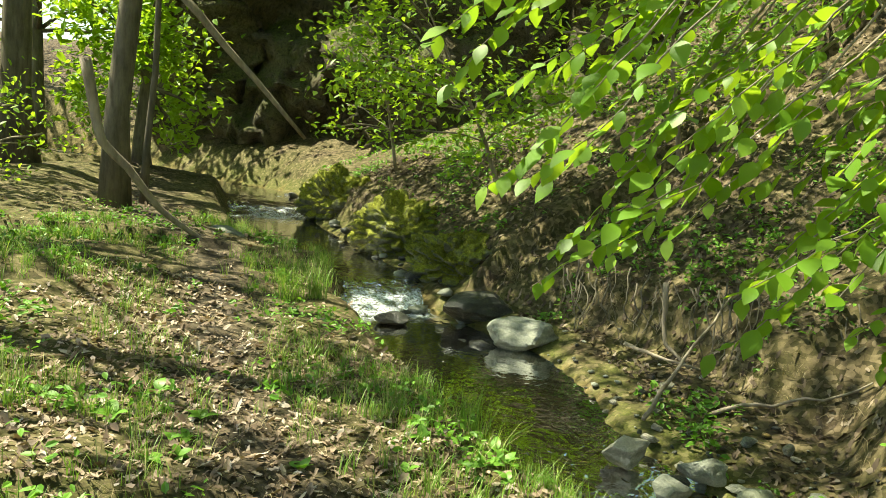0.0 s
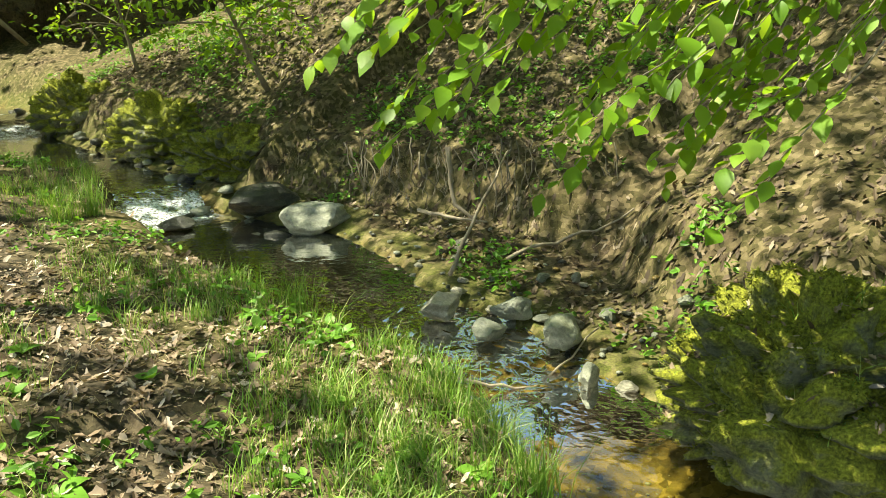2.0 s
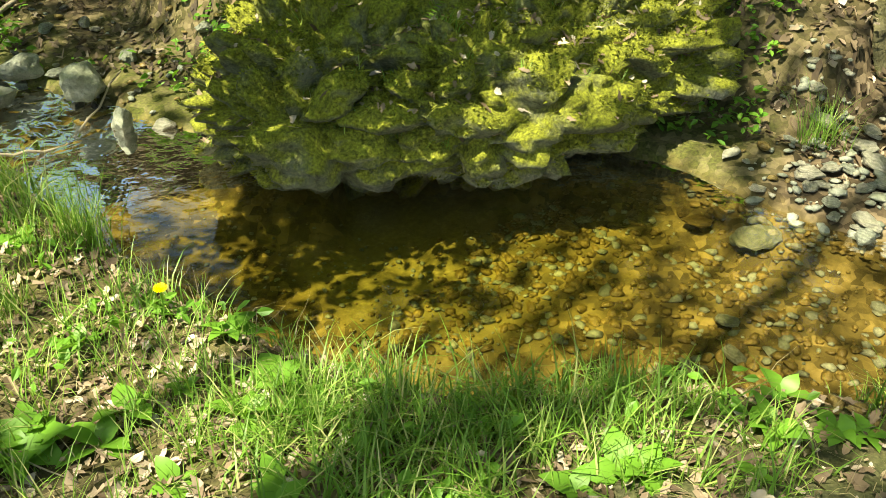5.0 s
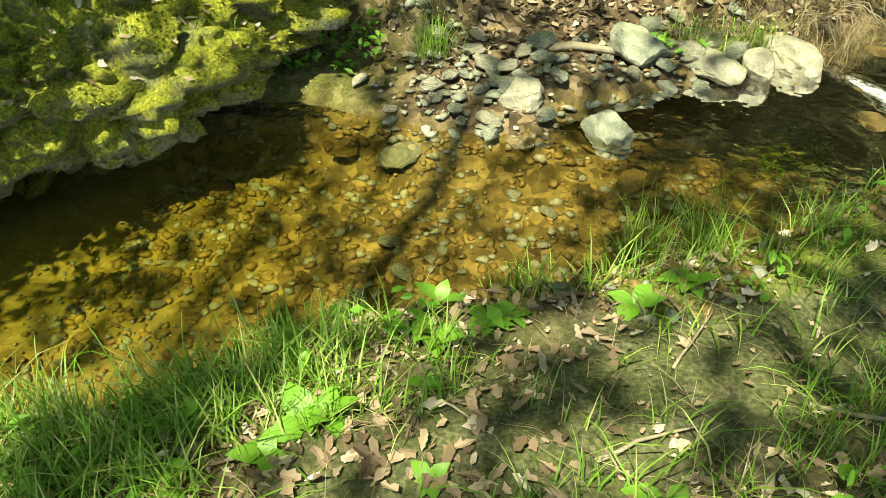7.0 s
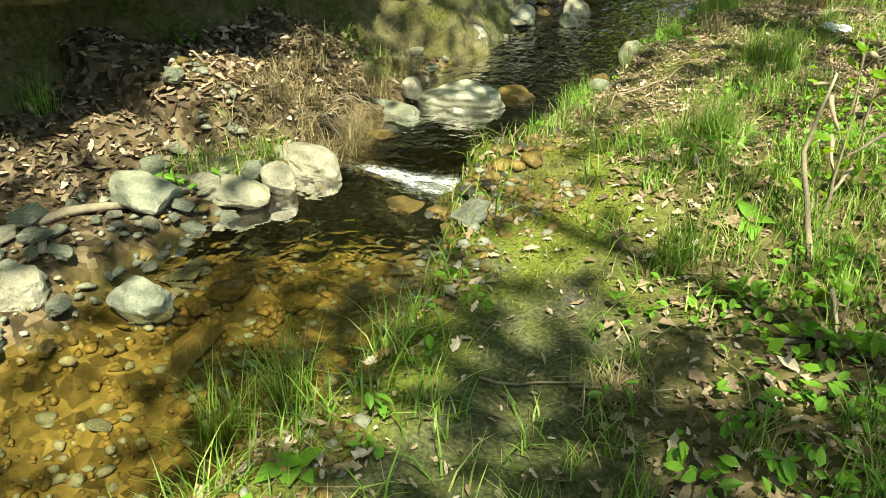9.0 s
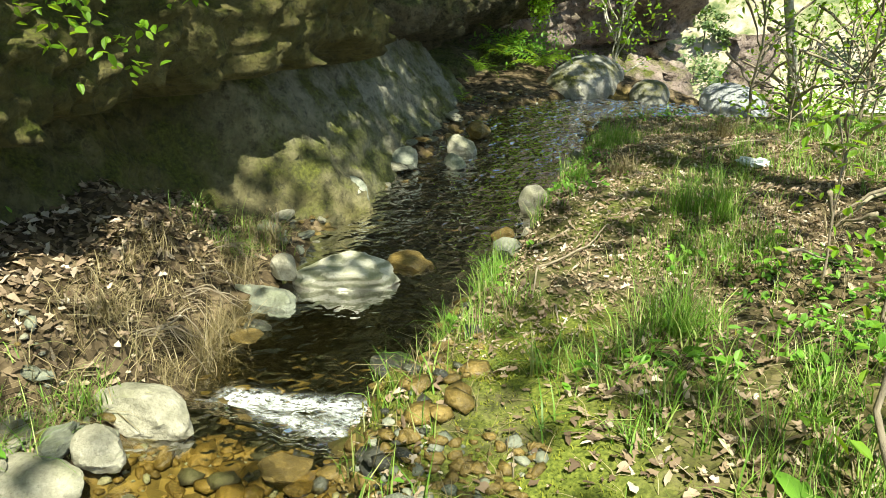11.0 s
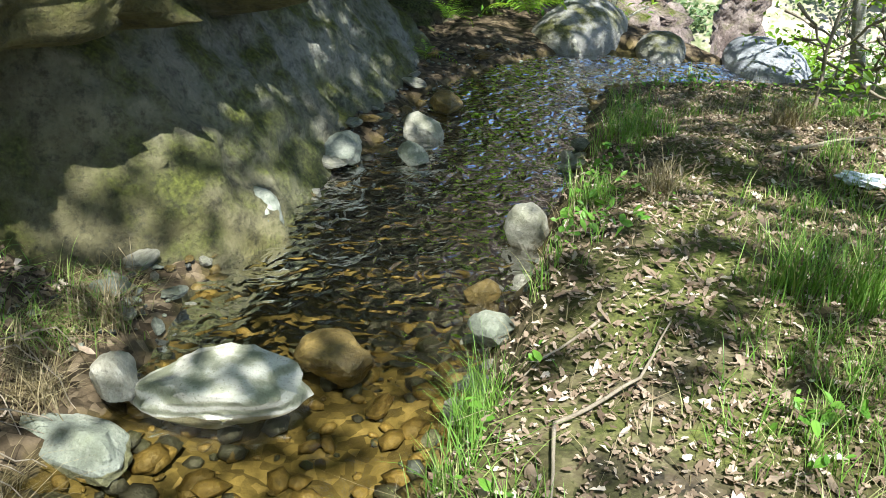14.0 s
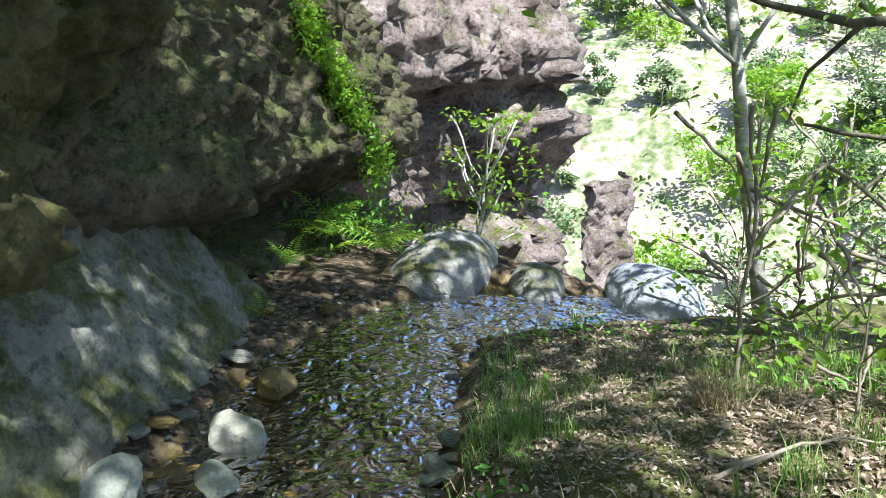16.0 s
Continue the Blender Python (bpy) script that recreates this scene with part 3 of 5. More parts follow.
rock_wall("rock_buttress", [(7.6, -0.9), (9.0, -2.2), (10.1, -3.5), (11.0, -4.75), (11.5, -5.7), (12.2, -6.2), (13.6, -6.3)], -3.6, 3.6, recess_shape, ROCK_BROWN, "dark mossy rock buttress overhanging a low ledge", 0.045, 0.15, 57)


def column_shape(s, z):
    return 0.5 * np.sin(z * 1.3 + 0.6) * sstep(-2, 2, z) - 0.35 * (np.abs(((z + 0.4) % 1.7) - 0.85) < 0.2)


rock_wall("cliff", [(11.5, -3.6), (13.0, -5.6), (14.3, -7.9), (14.5, -9.0), (14.2, -10.0), (16.0, -11.4), (20, -11)], -9.0, 7.0, column_shape, ROCK_FAR, "layered purple-brown cliff at the gorge mouth", 0.09, 0.22, 71)


def back_shape(s, z):
    return -0.15 * z + 0.5 * np.sin(s * 1.1) * sstep(0, 3, z) - 0.6 * (z < 0.9) * sstep(2, 3.5, s)


rock_wall("cliff", [(-9.5, 18.5), (-6.6, 16.0), (-4.4, 16.6), (-2.6, 15.2), (0.2, 14.6), (3.5, 15.5)], -0.2, 11.0, back_shape, ROCK_BROWN, "dark mossy rock cliff rising behind the upper stream", 0.14, 0.45, 83)


# ---- stones ----
def stone_mesh(name, size, seed, material, detail=4, bumps=0.22, facet=0.5):
    bm = bmesh.new()
    bmesh.ops.create_icosphere(bm, subdivisions=detail, radius=1.0)
    co = np.array([v.co[:] for v in bm.verts])
    rng = np.random.RandomState(seed)
    r = np.ones(len(co))
    for _ in range(13):
        n = rng.normal(size=3)
        n /= np.linalg.norm(n)
        cut = rng.uniform(0.58, 0.92)
        dot = co @ n
        r = np.minimum(r, np.where(dot > cut * 0.98, cut / np.maximum(dot, 1e-3), 9)) if facet > 0 else r
    r = 1 + (r - 1) * min(1, facet * 2)
    r = r * (1 + bumps * 0.5 * fbm(co + seed, 1.2, 2, seed) + bumps * 0.22 * fbm(co + seed, 4, 4, seed + 2, 0.6))
    co = co * r[:, None] * np.array(size)[None] / 2
    for v, c in zip(bm.verts, co):
        v.co = c
    me = bpy.data.meshes.new(name)
    bm.to_mesh(me)
    bm.free()
    me.materials.append(material)
    me.polygons.foreach_set("use_smooth", np.ones(len(me.polygons), bool))
    if detail > 1:
        me.set_sharp_from_angle(angle=radians(24))
    return me


def stone(name, x, y, z, size, turn, material, label, seed, group="", tilt=0, detail=4, bumps=0.22, facet=0.5):
    ob = new(name, stone_mesh(name, size, seed, material, detail, bumps, facet))
    ob.matrix_world = pose(x, y, z, tilt, 0, turn)
    return tagged(ob, label, "stone" if name == "stone" else "boulder", group)


# the stones that stand out
stone("stone", 0.80, 4.60, -0.25, (0.34, 0.22, 0.20), 20, STONE_PALE, "pale blocky stone beside the upper pool", 11)
stone("stone", 1.22, 4.45, -0.24, (0.30, 0.20, 0.17), 10, STONE_GREY, "rounded grey stone in the gravel bar", 12)
stone("stone", 1.02, 4.28, -0.30, (0.22, 0.17, 0.15), -15, STONE_GREY, "smooth grey stone at the water's edge", 13)
stone("stone", 1.40, 4.10, -0.28, (0.28, 0.22, 0.22), 40, STONE_GREY, "upright rounded grey stone beside the riffle", 14)
stone("stone", 1.45, 3.78, -0.40, (0.18, 0.14, 0.17), 70, STONE_GREY, "dark angular stone standing at the riffle", 15)
stone("boulder", -0.40, 7.45, -0.17, (0.75, 0.5, 0.34), 25, STONE_DARK, "dark wedge-shaped boulder lying in the stream", 16)
stone("boulder", 0.10, 6.80, -0.20, (0.62, 0.45, 0.34), -10, STONE_GREY, "mossy grey-green boulder at the stream's edge", 17)
stone("boulder", -3.10, 8.25, 0.14, (0.95, 0.5, 0.42), -35, STONE_GREY, "smooth grey-green slab leaning on the bank", 18, tilt=-12)
stone("stone", -1.10, 7.15, -0.26, (0.3, 0.24, 0.16), 0, STONE_DARK, "dark wet stone below the cascade", 19)
stone("stone", 3.50, 0.28, -0.43, (0.30, 0.17, 0.18), 70, STONE_GREY, "pointed grey stone standing in the shallow pool", 20)
stone("stone", 3.55, 0.72, -0.36, (0.26, 0.22, 0.18), 30, STONE_PALE, "pale rounded stone on the gravel bar", 21)
stone("stone", 4.22, 0.30, -0.32, (0.42, 0.26, 0.20), 50, STONE_GREY, "grey-green rounded stone on the gravel bar", 22)
stone("boulder", 4.62, -0.42, -0.44, (0.46, 0.28, 0.20), 40, STONE_PALE, "pale flat boulder beside the small cascade", 23)
stone("stone", 4.30, -0.05, -0.40, (0.42, 0.24, 0.11), 50, STONE_PALE, "flat pale stone on the gravel bar", 24)
stone("stone", 4.38, -0.28, -0.40, (0.24, 0.20, 0.18), 10, STONE_PALE, "bright rounded stone beside the water", 25)
stone("stone", 3.26, 0.10, -0.52, (0.34, 0.16, 0.12), -30, STONE_AMBER, "long amber stone under the water", 26)
stone("boulder", 5.98, -1.56, -0.66, (0.58, 0.34, 0.27), 64, STONE_BANDED, "white banded boulder in the stream", 127, bumps=0.30, facet=0.7)
stone("stone", 6.10, -2.0, -0.74, (0.34, 0.28, 0.18), 60, STONE_AMBER, "orange-brown wet stone beside the white boulder", 28)
stone("boulder", 5.90, -1.10, -0.70, (0.52, 0.26, 0.22), 40, STONE_GREY, "dark grey stone at the bank's foot", 29)
stone("stone", 6.10, -1.24, -0.62, (0.20, 0.17, 0.18), 0, STONE_PALE, "pale stone between two larger ones", 30)
stone("stone", 6.70, -3.15, -0.68, (0.24, 0.22, 0.25), 0, STONE_PALE, "pale round stone at the water's edge", 31, facet=0.0)
stone("stone", 6.28, -2.70, -0.70, (0.17, 0.15, 0.12), 0, STONE_AMBER, "bright yellow stone in the water", 32)
stone("stone", 5.88, -2.55, -0.62, (0.22, 0.18, 0.14), 30, STONE_GREY, "grey stone on the path's edge", 33)
stone("stone", 7.28, -1.98, -0.66, (0.27, 0.23, 0.26), 30, STONE_GREY, "round lichen-grey stone at the wall's foot", 34, facet=0.1)
stone("stone", 8.05, -2.66, -0.68, (0.36, 0.26, 0.18), -40, STONE_GREY, "flat grey stone at the wall's foot", 35)
stone("stone", 8.75, -3.62, -0.72, (0.30, 0.24, 0.22), 20, STONE_AMBER, "orange-brown stone standing in the stream", 36)
stone("stone", 8.25, -3.25, -0.70, (0.32, 0.24, 0.22), 50, STONE_PALE, "pale striped stone standing in the stream", 37)
stone("stone", 7.92, -3.05, -0.72, (0.22, 0.18, 0.16), 0, STONE_GREY, "small grey stone in the stream", 38)
stone("boulder", 10.45, -5.85, -0.80, (1.55, 0.9, 0.78), -55, BOULDER_GREY, "large smooth grey boulder above the falls", 39, bumps=0.12, facet=0.1)
stone("boulder", 9.85, -6.35, -0.85, (0.75, 0.5, 0.48), -40, BOULDER_GREY, "smooth pale boulder at the lip of the falls", 40, bumps=0.12, facet=0.1)
stone("boulder", 9.20, -7.05, -0.86, (1.25, 0.7, 0.5), -20, BOULDER_BLUE, "flat bluish-grey boulder beyond the grass", 41, bumps=0.1, facet=0.1)
stone("stone", 10.0, -5.45, -0.74, (0.26, 0.2, 0.2), 0, STONE_PALE, "pale stone in the riffle", 42)
stone("stone", 4.95, -1.50, -0.70, (0.30, 0.24, 0.18), 0, STONE_DARK, "dark wet stone in the stream", 43)


def scatter_stones(count, u0, u1, d0, d1, side, lo, hi, mats, label, group, seed, sink=0.25, joined=False):
    rng = random.Random(seed)
    kinds = [[stone_mesh("stone", (1, rng.uniform(0.55, 0.85), rng.uniform(0.32, 0.55)), seed * 7 + k, m, 1 if joined else 3, 0.34, 0.8) for k in range(4)] for m in mats]
    heap = [([], []) for _ in mats]
    places = []
    for _ in range(count):
        i = int(rng.uniform(u0, u1) / (len(SEC) - 1) * (len(DENSE) - 1))
        places.append(_mid[i] + _across[i] * side * (_half[i] + rng.uniform(d0, d1)))
    xs, ys = np.array(places).T
    for x, y, z in zip(xs.tolist(), ys.tolist(), height(xs, ys).tolist()):
        size = lo + (hi - lo) * rng.random() ** 2.2
        which = rng.randrange(len(mats))
        me = rng.choice(kinds[which])
        at_pose = pose(x, y, z + size * (0.28 - sink), rng.uniform(-15, 15), rng.uniform(-15, 15), rng.uniform(0, 360)) @ Matrix.Diagonal((size, size, size, 1))
        if joined:
            v, f = heap[which]
            n = len(v)
            v += [tuple(at_pose @ w.co) for w in me.vertices]
            f += [tuple(n + i for i in p.vertices) for p in me.polygons]
            continue
        ob = new("stone", me)
        ob.matrix_world = at_pose
        tagged(ob, label, "stone", group)
    for (v, f), m in zip(heap, mats):
        if v:
            tagged(new("pebbles", mesh_of("pebbles", v, f, m)), label, "pebbles", kind="stuff")


scatter_stones(95, 18.9, 22.8, 0.0, 0.85, -1, 0.07, 0.20, (STONE_GREY, STONE_PALE), "grey-green river stone on the gravel bar", "stones of the gravel bar", 3, 0.05)
scatter_stones(260, 18.6, 23.0, -0.15, 0.9, -1, 0.04, 0.13, (STONE_GREY, STONE_PALE, STONE_GREY, STONE_AMBER), "small grey-green stones filling the gravel bar", "", 28, 0.06, True)
scatter_stones(48, 10.6, 13.2, -0.1, 0.8, -1, 0.05, 0.16, (STONE_GREY, STONE_PALE, STONE_DARK), "rounded grey stone heaped beside the riffle", "stones of the upper bar", 4, 0.05)
scatter_stones(26, 17.5, 23.0, -1.2, -0.1, -1, 0.08, 0.22, (STONE_AMBER, STONE_AMBER, STONE_GREY), "amber stone lying on the stream bed", "stones of the stream bed", 5, 0.12)
scatter_stones(30, 23.2, 32.0, -1.0, -0.05, -1, 0.12, 0.30, (STONE_AMBER, STONE_DARK, STONE_AMBER), "brown wet stone lying on the stream bed", "stones of the stream bed", 6, 0.14)
scatter_stones(60, 27.8, 34.0, -0.05, 0.40, -1, 0.06, 0.22, (STONE_GREY, STONE_PALE, STONE_AMBER), "small grey stone at the foot of the rock wall", "stones at the wall's foot", 7, 0.05)
scatter_stones(20, 27.0, 31.5, -0.08, 0.10, 1, 0.06, 0.22, (STONE_GREY, STONE_PALE), "grey stone edging the grassy bank", "stones of the near bank", 8, 0.05)
scatter_stones(900, 14.2, 17.8, -1.5, 0.0, -1, 0.015, 0.045, (STONE_AMBER, STONE_GREY), "small amber pebbles scattered on the pool's sand", "", 21, 0.14, True)
scatter_stones(4200, 16.6, 24.0, -1.5, 0.0, -1, 0.02, 0.085, (STONE_AMBER, STONE_AMBER, STONE_GREY, STONE_AMBER), "amber pebbles covering the shallow bed", "", 27, 0.2, True)
scatter_stones(1600, 23.0, 34.0, -1.2, 0.0, -1, 0.03, 0.17, (STONE_AMBER, STONE_DARK, STONE_AMBER), "brown and amber pebbles covering the stream bed", "", 22, 0.14, True)
scatter_stones(320, 9.0, 13.5, -0.9, 0.9, -1, 0.025, 0.08, (STONE_AMBER, STONE_DARK, STONE_GREY), "small pebbles of the upper bed and gravel", "", 23, 0.06, True)
scatter_stones(350, 18.8, 23.0, -0.05, 0.95, -1, 0.02, 0.07, (STONE_GREY, STONE_PALE), "fine grey gravel between the stones", "", 24, 0.05, True)
scatter_stones(450, 27.5, 34.0, -0.1, 0.5, -1, 0.02, 0.07, (STONE_GREY, STONE_DARK), "fine grey gravel at the wall's foot", "", 25, 0.05, True)
scatter_stones(60, 2.0, 9.0, -0.4, 0.2, -1, 0.08, 0.30, (STONE_DARK, STONE_GREY), "dark wet stones along the upper stream", "", 26, 0.1, True)

# the mossy rock that leans over the pool
def moss_rock(x, y, z, size, turn, seed, label):
    bm = bmesh.new()
    bmesh.ops.create_icosphere(bm, subdivisions=6, radius=1.0)
    co = np.array([v.co[:] for v in bm.verts])
    faces = [[v.index for v in f.verts] for f in bm.faces]
    bm.free()
    p = co * np.array(size)
    ridge = 1 - np.abs(fbm(p * np.array([1, 1, 1.6]), 2.4, 4, seed + 3, 0.6))
    grow = 1 + 0.26 * fbm(p, 1.3, 2, seed) + 0.22 * (ridge - 0.6) + 0.11 * np.abs(fbm(p * np.array([1, 1, 2.0]), 6, 4, seed + 5, 0.6)) + 0.035 * fbm(p, 17, 3, seed + 8)
    p = p * grow[:, None]
    rng = np.random.RandomState(seed)
    squash = np.array([1, 1, 1.7])
    seeds = p[rng.choice(len(p), 190, False)] * squash
    away = np.sqrt(((p[:, None] * squash - seeds[None]) ** 2).sum(2))
    order = np.sort(away, axis=1)
    lump = 0.085 * sstep(0.0, 0.07, order[:, 1] - order[:, 0]) + rng.uniform(-0.06, 0.07, 190)[away.argmin(1)] * sstep(0.0, 0.03, order[:, 1] - order[:, 0])
    p = p * (1 + lump / np.linalg.norm(p, axis=1).clip(0.3))[:, None]
    p[:, 1] += 0.25 * sstep(0.0, -0.5, p[:, 2])
    ob = new("boulder", mesh_of("boulder", p, faces, ROCK_MOSS))
    ob.matrix_world = pose(x, y, z, 0, 0, turn)
    return tagged(ob, label, "boulder")


MOSSY = [
    moss_rock(2.16, 2.92, -0.20, (0.66, 0.46, 0.40), -50, 61, "mossy green boulder overhanging the amber pool"),
    moss_rock(2.70, 2.54, -0.20, (0.78, 0.52, 0.42), -30, 67, "broad mossy boulder leaning over the pool"),
    moss_rock(3.32, 2.42, -0.10, (0.70, 0.55, 0.50), -20, 73, "ferny boulder half buried in the bank"),
    moss_rock(-1.55, 9.75, 0.10, (0.55, 0.40, 0.40), -40, 62, "dark mossy rock at the upper stream's edge"),
    moss_rock(-0.75, 8.55, 0.05, (0.42, 0.32, 0.30), -30, 63, "mossy rock jutting from the steep bank"),
    moss_rock(-3.0, 12.2, 0.15, (0.60, 0.42, 0.42), -40, 64, "dark mossy rock beside the upper riffle"),
]


def moss_tufts(ob, count, seed):
    """Short moss shoots over the upper faces of a rock."""
    rng = random.Random(seed)
    faces = [p for p in ob.data.polygons if (ob.matrix_world.to_3x3() @ p.normal).z > -0.1]
    v, f = [], []
    for p in rng.choices(faces, k=count):
        c, n = ob.matrix_world @ p.center, ob.matrix_world.to_3x3() @ p.normal
        if noise.noise(c * 3.0) < -0.05:
            continue
        side = n.orthogonal().normalized()
        side = Matrix.Rotation(rng.uniform(0, 6.28), 3, n) @ side
        tip = c + n * rng.uniform(0.012, 0.028) + Vector((rng.gauss(0, 0.008), rng.gauss(0, 0.008), -0.004))
        i = len(v)
        v += [tuple(c - side * 0.005), tuple(c + side * 0.005), tuple(tip)]
        f.append((i, i + 1, i + 2))
    return tagged(new("moss", mesh_of("moss", v, f, MOSS, False)), "yellow-green moss covering the boulder", "moss", kind="stuff")


for k, ob in enumerate(MOSSY):
    moss_tufts(ob, 30000, 90 + k)


def on_rock(ob, x, y):
    inv = ob.matrix_world.inverted()
    hit, place, normal, _ = ob.ray_cast(inv @ Vector((x, y, 3)), inv.to_3x3() @ Vector((0, 0, -1)))
    return (ob.matrix_world @ place).z if hit else height1(x, y)


# ---- leaf litter, grass ----
def spots(count, x0, x1, y0, y1, keep, seed):
    """Random places in a rectangle where keep(x, y, u, d, side) is above chance, with heights."""
    rng = np.random.RandomState(seed)
    x, y = rng.uniform(x0, x1, count), rng.uniform(y0, y1, count)
    u, d, side, zw = stream_at(x, y)
    ok = keep(x, y, u, d, side) > rng.uniform(0, 1, count)
    x, y = x[ok], y[ok]
    return x, y, height(x, y)


def litter(name, x, y, z, lo, hi, seed, label, material=None, follow=False):
    rng = np.random.RandomState(seed)
    n = len(x)
    size = rng.uniform(lo, hi, n)
    yaw, tip, lean = rng.uniform(0, 6.28, n), rng.normal(0, 0.35, n), rng.normal(0, 0.35, n)
    shape = np.array([[-0.5, 0, 0], [-0.28, 0.14, 0.06], [-0.2, 0.14, 0.06], [0.02, 0.25, 0.12], [0.12, 0.18, 0.09], [0.34, 0.2, 0.1], [0.5, 0, 0.04], [0.3, -0.2, 0.1], [0.12, -0.17, 0.09], [0.0, -0.25, 0.12], [-0.2, -0.14, 0.06], [-0.3, -0.15, 0.06]])
    v = np.repeat(shape[None], n, 0) * (1 + rng.normal(0, 0.22, (n, 12, 1))) * size[:, None, None]
    v[:, :, 2] *= rng.uniform(-0.8, 2.2, n)[:, None]
    v[:, :, 2] += v[:, :, 0] * np.tan(np.clip(tip, -1, 1))[:, None] + v[:, :, 1] * np.tan(np.clip(lean, -1, 1))[:, None]
    c, s = np.cos(yaw)[:, None], np.sin(yaw)[:, None]
    if follow:
        sx, sy = np.clip((height(x + 0.03, y) - z) / 0.03, -1.1, 1.1)[:, None], np.clip((height(x, y + 0.03) - z) / 0.03, -1.1, 1.1)[:, None]
        v[:, :, 2] += (c * v[:, :, 0] - s * v[:, :, 1]) * sx + (s * v[:, :, 0] + c * v[:, :, 1]) * sy
    w = np.stack([c * v[:, :, 0] - s * v[:, :, 1] + x[:, None], s * v[:, :, 0] + c * v[:, :, 1] + y[:, None], v[:, :, 2] + (z + 0.012)[:, None]], -1)
    base = np.arange(n)[:, None, None] * 12
    f = (base + np.array([[0, 6, 5, 4, 3, 2, 1], [0, 11, 10, 9, 8, 7, 6]])[None]).reshape(-1, 7)
    ob = new(name, mesh_of(name, w.reshape(-1, 3), f, material or LITTER, False))
    return tagged(ob, label, "leaf litter", kind="stuff")


def near_litter(x, y, u, d, s):
    return (d > 0.05) * np.where(s > 0, 0.8 * (1 - 0.93 * np.exp(-((d - np.interp(u, TRAIL_U, TRAIL)) / 0.4) ** 2) * sstep(18.6, 19.8, u) * (1 - 0.2 * sstep(25, 27, u))), 0.95) * sstep(-0.9, 0.2, fbm(np.stack([x, y, 0 * x], 1), 1.2, 2, 50)) * (1 - 0.6 * (s > 0) * sstep(23, 25, u))


def blades(name, x, y, z, per, long, wide, spread, bend, seed, material, label, category="grass"):
    rng = np.random.RandomState(seed)
    n = len(x) * per
    bx, by, bz = [np.repeat(a, per) for a in (x, y, z)]
    tuft = np.repeat(rng.uniform(0.55, 1.25, len(x)), per)
    bx, by = bx + rng.normal(0, spread, n), by + rng.normal(0, spread, n)
    yaw = rng.uniform(0, 6.28, n)
    ln = long * tuft * rng.uniform(0.5, 1.15, n)
    bd = bend * rng.uniform(0.2, 1.6, n)
    v = np.zeros((n, 7, 3))
    for k, t in enumerate((0.0, 0.38, 0.74, 1.0)):
        reach = ln * bd * t ** 1.8
        rise = ln * t * np.sqrt(np.clip(1 - (bd * t * 0.75) ** 2, 0.08, 1))
        w = wide * (1 - t ** 1.5) * 0.5
        cx, cy = bx + np.cos(yaw) * reach, by + np.sin(yaw) * reach
        if k < 3:
            v[:, 2 * k] = np.stack([cx - np.sin(yaw) * w, cy + np.cos(yaw) * w, bz + rise - 0.01], -1)
            v[:, 2 * k + 1] = np.stack([cx + np.sin(yaw) * w, cy - np.cos(yaw) * w, bz + rise - 0.01], -1)
        else:
            v[:, 6] = np.stack([cx, cy, bz + rise - 0.01], -1)
    b = np.arange(n) * 7
    faces = [tuple(r) for r in np.concatenate([np.stack([b, b + 1, b + 3, b + 2], 1), np.stack([b + 2, b + 3, b + 5, b + 4], 1)]).tolist()]
    faces += [tuple(r) for r in np.stack([b + 4, b + 5, b + 6], 1).tolist()]
    return tagged(new(name, mesh_of(name, v.reshape(-1, 3), faces, material)), label, category, kind="stuff")


def clumpy(x, y, scale, seed, lo=-0.1, hi=0.5):
    return sstep(lo, hi, fbm(np.stack([x, y, 0 * x], 1), scale, 3, seed))


def rock_spots(ob, count, seed):
    """Places on the flat upper faces of a rock, as arrays."""
    rng = random.Random(seed)
    flat = [ob.matrix_world @ p.center for p in ob.data.polygons if (ob.matrix_world.to_3x3() @ p.normal).z > 0.8]
    return [np.array(a) for a in zip(*rng.choices(flat, k=count))]


for k, ob in enumerate(MOSSY[:3]):
    litter("leaf_litter", *rock_spots(ob, 420, 610 + k), 0.025, 0.06, 620 + k, "dry leaves lying on top of the mossy boulder")
    blades("grass", *rock_spots(ob, 40, 630 + k), 9, 0.11, 0.004, 0.015, 1.0, 640 + k, GRASS, "thin green grass growing on the mossy boulder")
litter("leaf_litter", *spots(22000, -5, 11, -7, 9.5, lambda x, y, u, d, s: (s > 0) * near_litter(x, y, u, d, s), 1), 0.03, 0.065, 2, "dry brown oak leaves covering the forest floor")
litter("leaf_litter", *spots(75000, -4.5, 7.0, -1.6, 13.5, lambda x, y, u, d, s: (s < 0) * (d > 0.3) * sstep(-0.9, 0.3, fbm(np.stack([x, y, 0 * x], 1), 1.5, 3, 51)), 3), 0.03, 0.065, 4, "damp brown leaves lying on the steep bank", LITTER_SHADE, True)
litter("leaf_litter", *spots(9000, 4.3, 8.0, -1.9, 1.6, lambda x, y, u, d, s: (s < 0) * (d > 0.18) * sstep(1.8, 1.0, d), 55), 0.03, 0.07, 56, "red-brown dry leaves on top of the grassy far bank")
litter("leaf_litter", *spots(66000, -3.0, 6.5, -5.0, 6.0, lambda x, y, u, d, s: (s > 0) * near_litter(x, y, u, d, s), 5), 0.025, 0.062, 6, "pale dry leaves beside the footpath")


